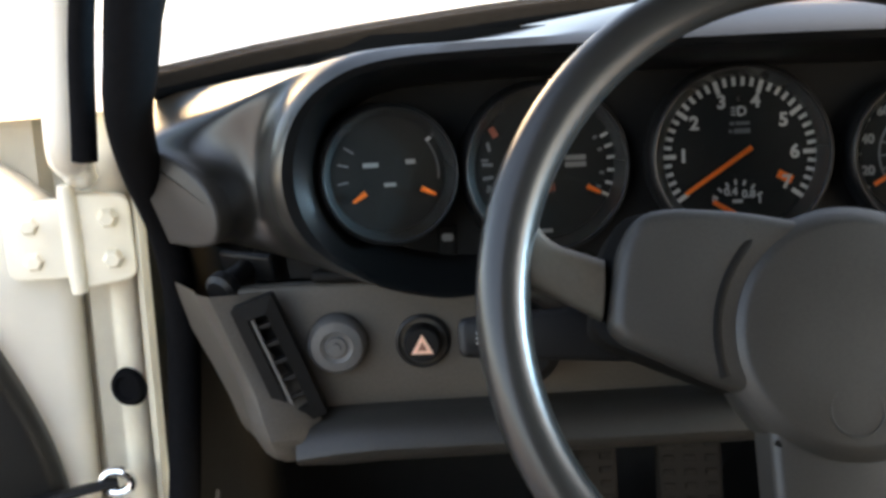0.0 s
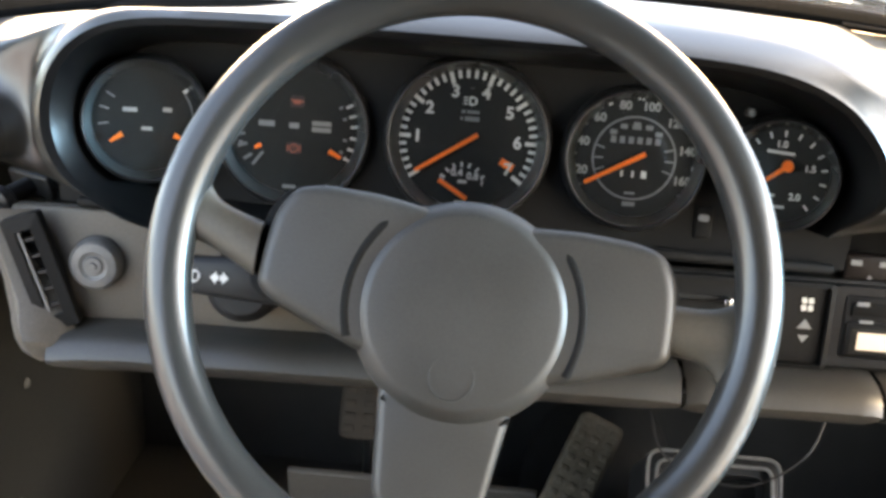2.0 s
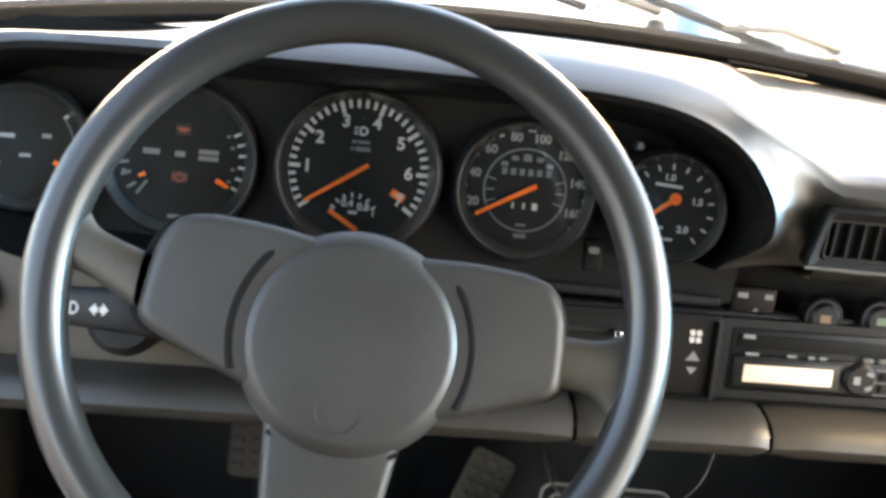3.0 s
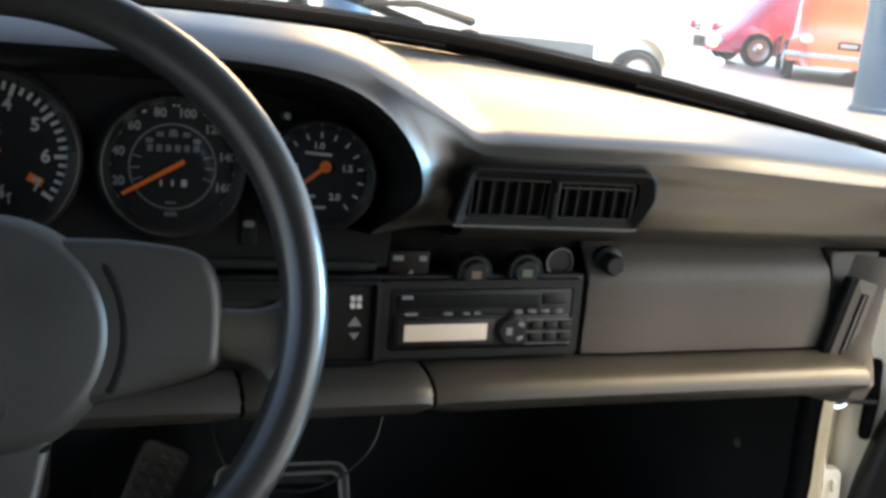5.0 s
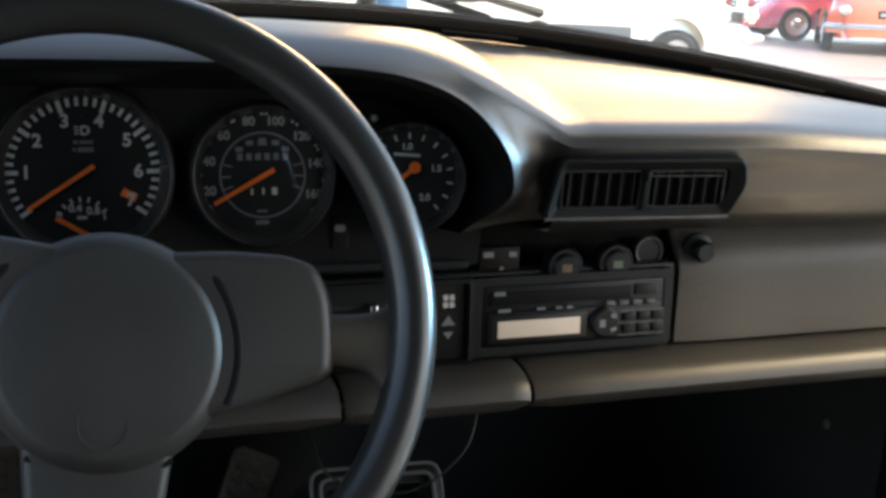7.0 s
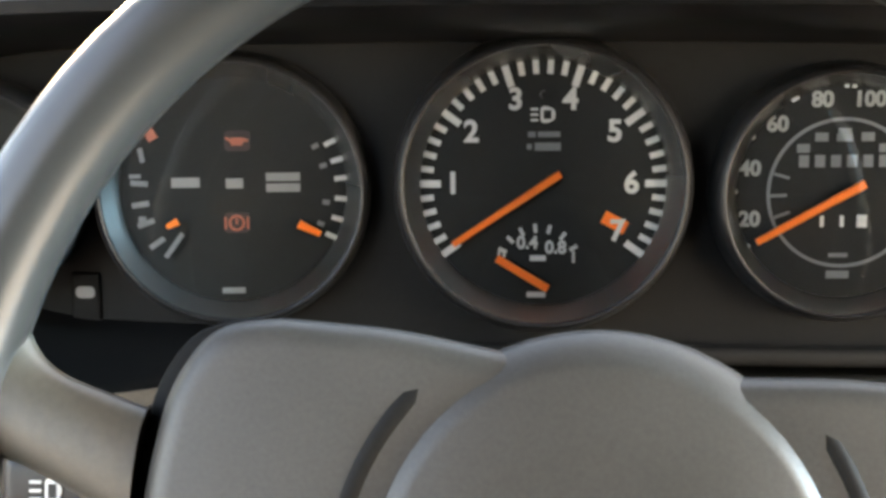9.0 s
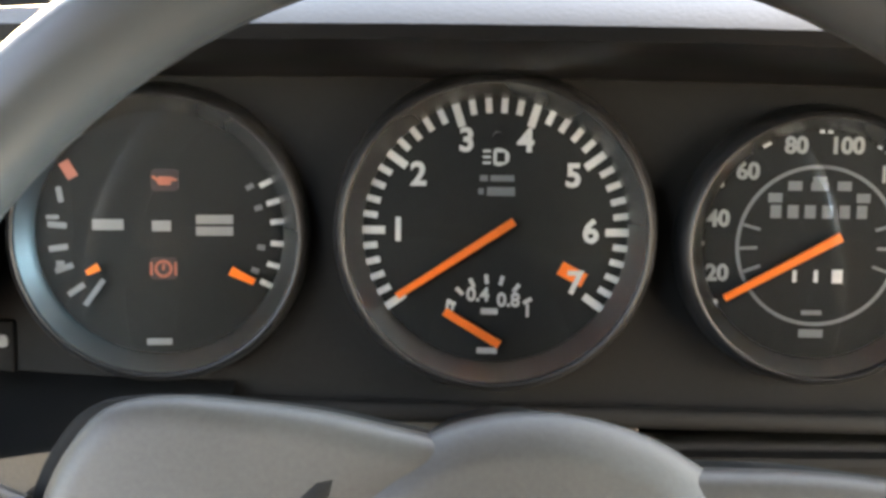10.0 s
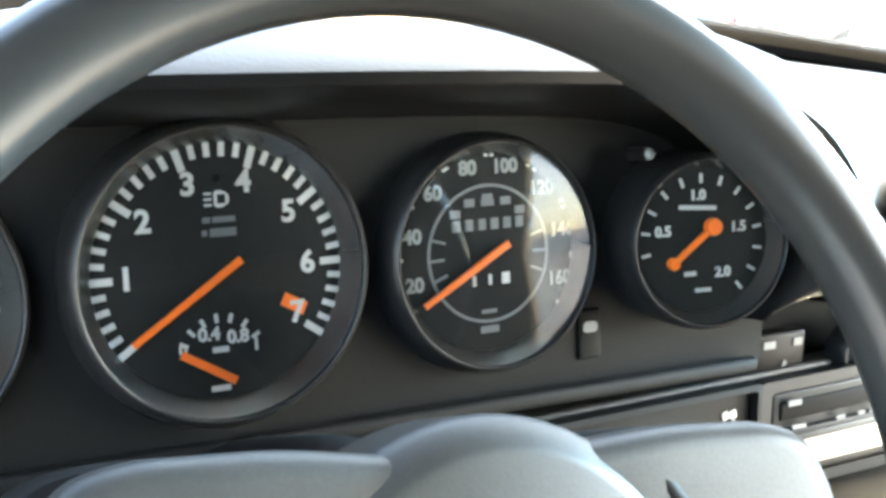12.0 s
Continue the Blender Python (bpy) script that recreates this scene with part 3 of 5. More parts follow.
# speedometer
g = gauge(0.1215, -0.0045, 0, 0.0486, "round black speedometer with white numerals and orange needle", 0.8)
for k, a in ((20, 254), (40, 285), (60, 316), (80, 346), (100, 14), (120, 46), (140, 79), (160, 112)):
    x, y = polar(0.0388, a)
    lettering(str(k), 0.0086, (x, y, FACE), MARKMID, g)
ticks(g, 0.0425, 0.0450, 0.0016, [240 + 15.5 * k for k in range(0, 16, 2)] + [331, 0, 30, 62, 95, 126], MARK)
part("inner_ring", lathe([(0.0293, FACE), (0.0293, FACE + 0.0005), (0.0306, FACE + 0.0005), (0.0306, FACE)], 60), MARKDIM, g)
ticks(g, 0.0225, 0.0290, 0.0011, [250, 268, 286, 74, 92, 110], MARKDIM)
marks("inner_figures", [(*polar(0.0245, a), 0.0050, 0.0034, 0) for a in (318, 338, 0, 22, 42)], MARKDIM, g, FACE)
marks("odometer", [(-0.016 + 0.0064 * k, 0.0130, 0.0038, 0.0048, 0) for k in range(6)], MARKDIM, g, FACE)
marks("trip_counter", [(-0.008, -0.0115, 0.0014, 0.0045, 0), (0.0, -0.0115, 0.0014, 0.0045, 0), (0.008, -0.0115, 0.0038, 0.0050, 0)], MARK, g, FACE)
marks("unit_lines", [(0, 0.0225, 0.0062, 0.003, 0), (-0.001, -0.0255, 0.0075, 0.0016, 0), (-0.001, -0.0335, 0.0090, 0.003, 0)], MARKDIM, g, FACE)
needle(g, 241, 0.0085, 0.0400, 0.0017, 0.0013)

# oil gauge with warning lamps
g = gauge(-0.127, -0.0055, 0, 0.0525, "round black combination gauge with warning lamps", 0.5, 7)
for lx, ly in ((0.002, 0.0205), (0.001, -0.0135)):
    part("warning_lamp", slab(rounded([(lx - 0.0052, ly - 0.0042), (lx + 0.0052, ly - 0.0042), (lx + 0.0052, ly + 0.0042), (lx - 0.0052, ly + 0.0042)], 0.002), FACE, FACE + 0.0004), LAMPBACK, g, "unlit dark red warning lamp")
can = [(-0.0050, 0.0012), (-0.0042, 0.0018), (-0.0024, 0.0006), (-0.0022, 0.0014), (0.0022, 0.0014), (0.0048, 0.0004), (0.0044, -0.0004), (0.0026, -0.0002), (0.0022, -0.0018), (-0.0022, -0.0018), (-0.0030, -0.0002)]
part("lamp_symbol", slab(can, FACE + 0.0004, FACE + 0.0009), REDLAMP, g, "dull orange-red oil can symbol").location = (0.002, 0.0205, 0)
part("lamp_symbol", lathe([(0.0024, FACE + 0.0004), (0.0024, FACE + 0.0009), (0.0034, FACE + 0.0009), (0.0034, FACE + 0.0004)], 24, (0.001, -0.0135, 0)), REDLAMP, g, "dull orange-red brake symbol")
marks("lamp_bracket", [(0.001 + d * 0.0046, -0.0135, 0.0009, 0.0050, 0) for d in (-1, 1)] + [(0.001, -0.0128, 0.0009, 0.0022, 0)], REDLAMP, g, FACE + 0.0004)
marks("caption", [(-0.0195, 0.0035, 0.0115, 0.0040, 0), (0.0005, 0.0030, 0.0070, 0.0040, 0), (0.0205, 0.0055, 0.0140, 0.0034, 0), (0.0205, 0.0010, 0.0140, 0.0034, 0), (-0.0010, -0.0420, 0.0095, 0.0024, 0)], MARKFAINT, g, FACE)
ticks(g, 0.0420, 0.0475, 0.0020, [64, 74, 84, 95, 106, 116], MARK)
ticks(g, 0.0370, 0.0400, 0.0020, [62, 75, 98, 112], MARKDIM)
ticks(g, 0.0350, 0.0420, 0.0022, [236, 250, 262, 275], MARKDIM)
marks("warm_mark", [(*polar(0.0415, 306), 0.0042, 0.0070, 30)], REDLAMP, g, FACE)
marks("scale_figures", [(*polar(0.0400, 292), 0.0020, 0.0060, 10), (*polar(0.0405, 279), 0.0046, 0.0016, 0), (*polar(0.0395, 252), 0.0030, 0.0036, 0)], MARKDIM, g, FACE)
needle(g, 117, -0.0300, 0.0400, 0.0018, 0.0012)
needle(g, 242, -0.0255, 0.0305, 0.0016, 0.0010)
marks("pointer", [(*polar(0.033, 228), 0.0020, 0.012, -228 + 12)], MARKDIM, g, -0.003)

# fuel gauge
g = gauge(-0.2285, -0.0055, 0.024, 0.0420, "round black fuel gauge with two orange needles", 1.0, 13)
marks("caption", [(-0.0110, 0.0065, 0.0100, 0.0030, 0), (0.0150, 0.0075, 0.0062, 0.0030, 0), (0.0010, -0.0065, 0.0075, 0.0024, 0)], MARKMID, g, FACE)
needle(g, 236, -0.0190, 0.0290, 0.0019, 0.0010)
needle(g, 116, -0.0225, 0.0330, 0.0018, 0.0010)
ticks(g, 0.0330, 0.0365, 0.0022, [52], MARK)
ticks(g, 0.0325, 0.0335, 0.0020, [54 + 3.2 * k for k in range(14)], MARKDIM)
ticks(g, 0.0260, 0.0330, 0.0011, [262, 284, 304], MARKDIM)

# boost gauge
g = gauge(0.2222, -0.0050, 0.021, 0.0378, "round black pressure gauge with orange needle", 1.0, -12)
ticks(g, 0.0268, 0.0312, 0.0014, [-100 + 20 * k for k in range(13)], MARK)
for s, r, a in (("0.5", 0.0205, 285), ("1.0", 0.0212, 355), ("1.5", 0.0195, 74), ("2.0", 0.0185, 146)):
    x, y = polar(r, a)
    lettering(s, 0.0066, (x, y, FACE), MARK, g)
marks("caption", [(-0.0020, 0.0155, 0.0190, 0.0020, -4), (-0.0065, -0.0150, 0.006, 0.0020, 0), (0.0, -0.0230, 0.008, 0.0018, 0)], MARK, g, FACE)
needle(g, 232, 0.0100, 0.0160, 0.0016, 0.0014, at=(-0.0052, 0.0))
part("needle_hub", lathe([(0.0001, 0.0005), (0.0038, 0.0005), (0.0042, -0.001), (0.0042, -0.003)], 24, (0.0033, 0.0066, 0)), ORANGE, g)
part("needle_hub", lathe([(0.0001, 0.0), (0.0026, 0.0), (0.0030, -0.001), (0.0030, -0.003)], 24, (-0.0170, -0.0092, 0)), ORANGE, g)

# small switches on the panel
for u, v, s in ((0.178, -0.0475, 1.0), (-0.1935, -0.0535, 1.0)):
    sw = thing("rocker_switch", "small black rocker switch with a white symbol", "switch", on_panel(u, v, -0.0112), "panel rocker switches")
    part("body", rbox((0.013, 0.024, 0.006), (0, 0, -0.003), 0.0015), PANEL, sw)
    part("symbol", slab(rounded([(-0.004, 0.001), (0.004, 0.001), (0.004, 0.006), (-0.004, 0.006)], 0.0025), 0.0, 0.0006), MARKDIM, sw)
rb = thing("trip_reset_knob", "small black trip reset knob", "knob", on_panel(0.199, 0.036, -0.006))
part("knob", lathe([(0.0001, 0.014), (0.0025, 0.014), (0.0032, 0.012), (0.0032, 0.0)], 20), PLASTIC, rb)
part("tip", lathe([(0.0001, 0.0165), (0.0016, 0.0160), (0.0027, 0.0140), (0.0024, 0.0135)], 20), MARKDIM, rb, "pale tip of the knob")

# ---- steering wheel ----
WT, WR = radians(21.2), 5.5
WC = Vector((0.0064, -0.189, 0.802))
wm = axes(WC, (1, 0, 0), (0, math.sin(WT), math.cos(WT)), (0, -math.cos(WT), math.sin(WT))) @ pose(0, 0, 0, 0, 0, -WR)
wheel = thing("steering_wheel", "black leather three-spoke steering wheel with padded hub", "steering wheel", wm)
ring = [Vector((0.172 * math.cos(a), 0.172 * math.sin(a), 0)) for a in (2 * math.pi * k / 96 for k in range(96))]
part("rim", tube(ring, 0.0140, 16, True), LEATHER, wheel, "smooth black leather rim")
HX, HY = 0.004, -0.018


def arc(r, a0, a1, n=8):
    return [(HX + r * math.cos(radians(a0 + (a1 - a0) * k / n)), HY + r * math.sin(radians(a0 + (a1 - a0) * k / n))) for k in range(n + 1)]


padR = [(HX + x, HY + y) for x, y in ((0.020, 0.0555), (0.060, 0.0595), (0.094, 0.0590), (0.110, 0.0545), (0.119, 0.038), (0.1215, 0.016), (0.122, -0.005), (0.115, -0.0115), (0.0685, -0.0290), (0.030, -0.040), (0.012, 0.0))]
padL = [(2 * HX - x, y) for x, y in padR]
for o in (padR, padL):
    part("spoke_pad", slab(rounded(o, 0.010, 4), -0.042, 0.007, 0.008, 5), HUBPAD, wheel, "grey-black padded spoke cover")
    # black slab, slightly wider than the cover, stands for the gap's shade
    shade_outline = [(x + math.copysign(0.0030 if x > 0 else 0.0065, x - HX) * smooth(0.08, 0.11, abs(x - HX)), y) for x, y in o]
    part("spoke_gap_shade", slab(rounded(shade_outline, 0.010, 4), -0.044, -0.009, 0.002, 2), PANEL, wheel, "black slab for the shaded gap behind the spoke cover")
padB = [(HX + x, HY + y) for x, y in ((-0.043, -0.030), (-0.0335, -0.110), (-0.028, -0.119), (-0.001, -0.1225), (0.026, -0.119), (0.0315, -0.110), (0.040, -0.030))]
part("spoke_pad", slab(rounded(padB, 0.008, 3), -0.030, 0.003, 0.006, 4), HUBPAD, wheel, "grey-black padded lower spoke cover")
part("hub_pad", lathe([(0.0655, -0.03), (0.0655, -0.002), (0.0649, 0.0008), (0.0634, 0.0032), (0.0606, 0.0062), (0.0574, 0.0088), (0.0560, 0.0096), (0.0543, 0.0100), (0.030, 0.0108), (0.0001, 0.0110)], 64, (HX, HY, 0)), HUBPAD, wheel, "round padded vinyl hub with a chamfered edge")
for a0, a1 in ((-22, 48), (132, 202)):
    part("groove", tube([Vector((x, y, 0.0064 - 0.010 * max(0.0, (k if a0 < 0 else 20 - k) / 20 - 0.82) ** 1.0)) for k, (x, y) in enumerate(arc(0.0686, a0, a1, 20))], 0.0029, 8, flat=0.45), PANEL, wheel, "dark gap between hub and spoke cover")
part("groove", tube([Vector((x, y, 0.0022)) for x, y in arc(0.0670, 236, 304, 16)], 0.0016, 8, flat=0.45), PANEL, wheel)
crest = [Vector((HX + 0.0130 * math.cos(a), HY - 0.038 + 0.0130 * math.sin(a), 0.0104)) for a in (2 * math.pi * k / 32 for k in range(32))]
part("emblem_ring", tube(crest, 0.0005, 6, True), HUBPAD, wheel, "faint round embossed ring on the hub")
for s in (-1, 1):
    rows = []
    for t in range(13):
        f = t / 12
        x0 = 0.108 if s > 0 else 0.121
        x = s * (x0 + (0.168 - x0) * f)
        flare = max(0.0, (f - 0.35) / 0.65) ** 3
        if s < 0:
            top, bot = 0.013 + 0.012 * f + 0.024 * flare, -0.019 + 0.020 * f - 0.006 * flare
        else:
            top, bot = 0.009 + 0.002 * f + 0.012 * flare, -0.019 - 0.002 * f - 0.026 * flare
        c, h = (top + bot) / 2, (top - bot) / 2
        rows.append([Vector((x - s * 0.006 * flare * math.cos(a) ** 2, c + h * math.cos(a), -0.003 - 0.002 * (1 - f) + 0.0085 * math.sin(a))) for a in (2 * math.pi * k / 20 for k in range(20))])
    part("spoke", grid(rows, False, True), SPOKE, wheel, "black metal spoke")
rows = []
for t in range(7):
    f = t / 6
    y = HY - 0.105 - 0.045 * f
    w = 0.020 + 0.012 * f ** 3
    rows.append([Vector((HX - 0.003 + w * math.cos(a), y, -0.006 + 0.0085 * math.sin(a))) for a in (2 * math.pi * k / 14 for k in range(14))])
part("spoke", grid(rows, False, True), SPOKE, wheel, "black metal lower spoke")

column = thing("steering_column", "black plastic steering column shroud", "steering column", wm)
part("shroud", lathe([(0.040, -0.03), (0.042, -0.07), (0.046, -0.11), (0.048, -0.20)], 32, (0, 0, 0)), PLASTIC, column)
stalk = thing("indicator_stalk", "black indicator stalk with white headlamp and arrow symbols", "stalk", axes((-0.117, -0.105, 0.762), (1, 0, 0), (0, 0.25, 0.968), (0, -0.968, 0.25)))
so = rounded([(-0.072, -0.011), (0.030, -0.017), (0.075, -0.012), (0.075, 0.010), (0.020, 0.018), (-0.072, 0.012)], 0.006, 3)
part("lever", slab(so, -0.012, 0.0, 0.004), PLASTIC, stalk)
part("headlamp_symbol", slab(rounded([(-0.001, -0.0045), (0.003, -0.004), (0.0052, 0), (0.003, 0.004), (-0.001, 0.0045)], 0.002), 0.0, 0.0005), MARK, stalk).location = (-0.0550, 0, 0.0002)
marks("headlamp_hole", [(-0.0535, 0, 0.0028, 0.005, 0)], PLASTIC, stalk, 0.0005)
marks("headlamp_beams", [(-0.0595, d, 0.004, 0.001, 0) for d in (-0.003, 0, 0.003)], MARK, stalk, 0.0002)
for s in (-1, 1):
    part("arrow_symbol", slab([(s * 0.0062, 0), (s * 0.0022, 0.0042), (s * 0.0022, 0.0018), (s * 0.0005, 0.0018), (s * 0.0005, -0.0018), (s * 0.0022, -0.0018), (s * 0.0022, -0.0042)], 0.0, 0.0006), MARK, stalk).location = (-0.0375, 0, 0.0002)
pod = thing("column_switch_housing", "round black switch housing under the stalk", "switch housing", axes((-0.150, -0.045, 0.738), (1, 0, 0), (0, 0.2, 0.98), (0, -0.98, 0.2)))
part("housing", lathe([(0.0001, 0.012), (0.020, 0.012), (0.026, 0.006), (0.027, 0.0), (0.027, -0.06)], 36), PLASTIC, pod)


def front(x, y, z):
    return axes((x, y, z), (1, 0, 0), (0, 0, 1), (0, -1, 0))


# ---- switches on the lower fascia ----
ls = thing("light_switch", "round grey headlight switch knob", "knob", front(-0.270, 0.0, 0.731))
part("escutcheon", lathe([(0.0205, 0.0), (0.0205, 0.002), (0.019, 0.003)], 40), PLASTIC, ls)
part("knob", lathe([(0.0001, 0.014), (0.0065, 0.014), (0.0075, 0.0125), (0.009, 0.0125), (0.011, 0.014), (0.017, 0.013), (0.0195, 0.010), (0.0200, 0.002)], 40), GREYPLASTIC, ls)
part("stud", lathe([(0.0001, 0.0155), (0.0028, 0.0155), (0.0032, 0.0135)], 16), GREYPLASTIC, ls)
hz = thing("hazard_switch", "black round hazard switch with a lit triangle", "switch", front(-0.213, 0.0, 0.730))
part("escutcheon", lathe([(0.0185, 0.0), (0.0185, 0.003), (0.0165, 0.004)], 36), PLASTIC, hz)
part("button", lathe([(0.0001, 0.012), (0.011, 0.012), (0.0125, 0.010), (0.0125, 0.0)], 32), PLASTIC, hz)
part("triangle", slab([(-0.0075, -0.006), (0.0075, -0.006), (0.0, 0.0075)], 0.012, 0.0126), material("hazard_pale", (0.85, 0.50, 0.36), 0.4, bump=0.0), hz)
part("triangle_core", slab([(-0.003, -0.0035), (0.003, -0.0035), (0.0, 0.0025)], 0.0126, 0.013), material("hazard_core", (0.25, 0.10, 0.07), 0.4, bump=0.0), hz)
pk = thing("pull_knob", "small round black pull knob at the dash end", "knob", front(-0.333, 0.030, 0.778) @ pose(0, 0, 0, 20, -30, 0))
part("knob", lathe([(0.0001, 0.034), (0.009, 0.034), (0.0125, 0.031), (0.0125, 0.024), (0.009, 0.021), (0.007, 0.0)], 28), PLASTIC, pk)
part("plate", rbox((0.045, 0.020, 0.006), (0, 0, -0.002), 0.002), PLASTIC, pk)
for x, z, mat, nm, lab in ((0.356, 0.7715, GREYPLASTIC, "dash_knob", "round black dash knob with a faint amber symbol"), (0.399, 0.7735, GREYPLASTIC, "dash_knob", "round black dash knob with a faint green symbol")):
    k = thing(nm, lab, "knob", front(x, 0.013, z), "dash knobs")
    part("collar", lathe([(0.0155, 0.0), (0.0155, 0.010), (0.014, 0.013), (0.012, 0.013)], 32), PLASTIC, k)
    part("cap", lathe([(0.0001, 0.016), (0.009, 0.016), (0.0115, 0.013), (0.0115, 0.0)], 28), PLASTIC, k)
    marks("symbol", [(0, 0, 0.008, 0.006, 0)], material("amber_mark" if "amber" in lab else "green_mark", (0.12, 0.07, 0.04) if "amber" in lab else (0.06, 0.09, 0.055), 0.5, bump=0.0), k, 0.016)
k = thing("cigarette_lighter", "black lighter socket with a bright ring", "lighter", front(0.4335, 0.018, 0.779))
part("ring", lathe([(0.0105, 0.0), (0.0125, 0.004), (0.0118, 0.0055), (0.0105, 0.005), (0.010, 0.0)], 28), GREYPLASTIC, k)
part("socket", lathe([(0.0001, 0.003), (0.0100, 0.003), (0.0100, -0.005)], 28), PLASTIC, k)
k = thing("warning_switch_block", "small dark switch block with three symbols", "switch", front(0.304, 0.016, 0.774))
part("body", rbox((0.034, 0.026, 0.01), (0, 0, 0.002), 0.002), material("brownish_plastic", (0.009, 0.006, 0.005), 0.5, spec=0.15), k)
marks("symbol", [(-0.009, 0.007, 0.008, 0.004, 0), (0.011, 0.007, 0.006, 0.004, 0), (0.002, -0.005, 0.003, 0.005, -20)], MARKDIM, k, 0.0072)

# heater controls
hc = thing("heater_control", "long black heater control panel with slots, levers and white symbols", "control panel", front(0.172, 0.000, 0.7305) @ pose(0, 0, 0, 0, 0, 1.2))
part("plate", slab(rounded([(-0.105, -0.030), (0.105, -0.030), (0.105, 0.030), (-0.105, 0.030)], 0.003), -0.004, 0.001, 0.0008), PANEL, hc)
part("surround", grid([[Vector((*p, z)) for p in rounded([(-a, -b), (a, -b), (a, b), (-a, b)], 0.003)] for a, b, z in ((0.109, 0.0335, -0.002), (0.109, 0.0335, 0.0045), (0.1055, 0.0305, 0.0055), (0.1045, 0.0295, 0.0))], False, True), PANEL, hc, "raised black frame")
for z in (0.016, -0.001, -0.018):
    part("slot", rbox((0.125, 0.0030, 0.002), (-0.018, z, 0.0010), 0), DIAL, hc, "narrow dark slot")
    part("slot_edge", rbox((0.127, 0.0009, 0.0012), (-0.018, z - 0.0024, 0.0014), 0), PLASTIC, hc)
for x, z in ((0.030, 0.016), (0.010, -0.001), (-0.030, -0.018)):
    part("lever", rbox((0.006, 0.0055, 0.010), (x, z, 0.006), 0.0015), CHROME, hc, "small bright lever tip")
marks("fan_symbol", [(0.090 + a, 0.016 + b, 0.0036, 0.0042, 15) for a in (-0.0025, 0.0025) for b in (-0.0028, 0.0028)], MARK, hc, 0.0011)
part("arrow_symbol", slab([(0.0845, -0.003), (0.0955, -0.003), (0.090, 0.0045)], 0.001, 0.0017), MARKDIM, hc)
part("arrow_symbol", slab([(0.0860, -0.0085), (0.0940, -0.0085), (0.090, -0.0140)], 0.001, 0.0017), MARKDIM, hc)

# radio
radio = thing("car_radio", "black car stereo with a pale lit display and small buttons", "car radio", front(0.3645, 0.000, 0.7365) @ pose(0, 0, 0, 0, 0, 1.2))
a, b = [(-0.084, -0.031), (0.084, -0.031), (0.084, 0.031), (-0.084, 0.031)], [(-0.0765, -0.0245), (0.0765, -0.0245), (0.0765, 0.0245), (-0.0765, 0.0245)]
part("surround", grid([[Vector((*p, z)) for p in rounded(o, 0.003)] for o, z in ((a, -0.003), (a, 0.004), (b, 0.004), (b, -0.01))], False, True), PLASTIC, radio)
part("body", rbox((0.152, 0.048, 0.012), (0, 0, -0.002), 0.002), PLASTIC, radio)
part("cassette_slot", rbox((0.118, 0.010, 0.003), (-0.012, 0.014, 0.004), 0.001), PANEL, radio)
part("faceplate", rbox((0.146, 0.026, 0.004), (0, -0.009, 0.005), 0.0015), PLASTIC, radio)
part("display_frame", rbox((0.080, 0.0215, 0.003), (-0.031, -0.0095, 0.0065), 0.0012), VINYL, radio)
part("display", rbox((0.068, 0.0135, 0.001), (-0.031, -0.0095, 0.0083), 0.0004), DISPLAY, radio, "pale display")
part("dial_knob", lathe([(0.0001, 0.012), (0.010, 0.012), (0.0125, 0.009), (0.0125, 0.006)], 28, (0.0235, -0.0085, 0)), PLASTIC, radio)
marks("knob_marks", [(0.0205, -0.0085, 0.005, 0.006, 0), (0.030, -0.014, 0.005, 0.003, 20), (0.030, -0.003, 0.005, 0.003, -20)], MARKDIM, radio, 0.012)
for r in range(2):
    for c in range(3):
        part("preset_button", rbox((0.0105, 0.0065, 0.003), (0.045 + 0.0125 * c, -0.0055 - 0.0095 * r, 0.0078), 0.001), PLASTIC, radio)
marks("button_rule", [(0.056, -0.0008 - 0.0098 * k, 0.040, 0.0012, 0) for k in range(3)], GREYPLASTIC, radio, 0.0072)
for k in range(4):
    part("small_button", rbox((0.008, 0.003, 0.003), (0.028 + 0.0115 * k, 0.0062, 0.0075), 0.0006), GREYPLASTIC, radio)
marks("lettering_bar", [(-0.060, 0.0055, 0.010, 0.0022, 0), (-0.030, 0.0055, 0.007, 0.002, 0), (-0.015, 0.0055, 0.005, 0.002, 0), (-0.006, 0.0055, 0.005, 0.002, 0), (-0.064, 0.019, 0.009, 0.003, 0)], MARKDIM, radio, 0.0073)
part("eject_button", rbox((0.020, 0.009, 0.003), (0.060, 0.0155, 0.004), 0.001), PLASTIC, radio)

# ---- foot well ----
part("carpet_floor", rbox((1.40, 2.4, 0.02), (0.18, -0.55, 0.27), 0.004), CARPET)
tagged(bpy.data.objects["carpet_floor"], "black carpeted car floor", "carpet", kind="structure")
fw = part("firewall_carpet", rbox((1.40, 0.03, 0.56), (0.18, 0.55, 0.53), 0.004, turn=Matrix.Rotation(radians(14), 3, "X")), CARPET)
tagged(fw, "black carpet on the firewall", "carpet", kind="structure")
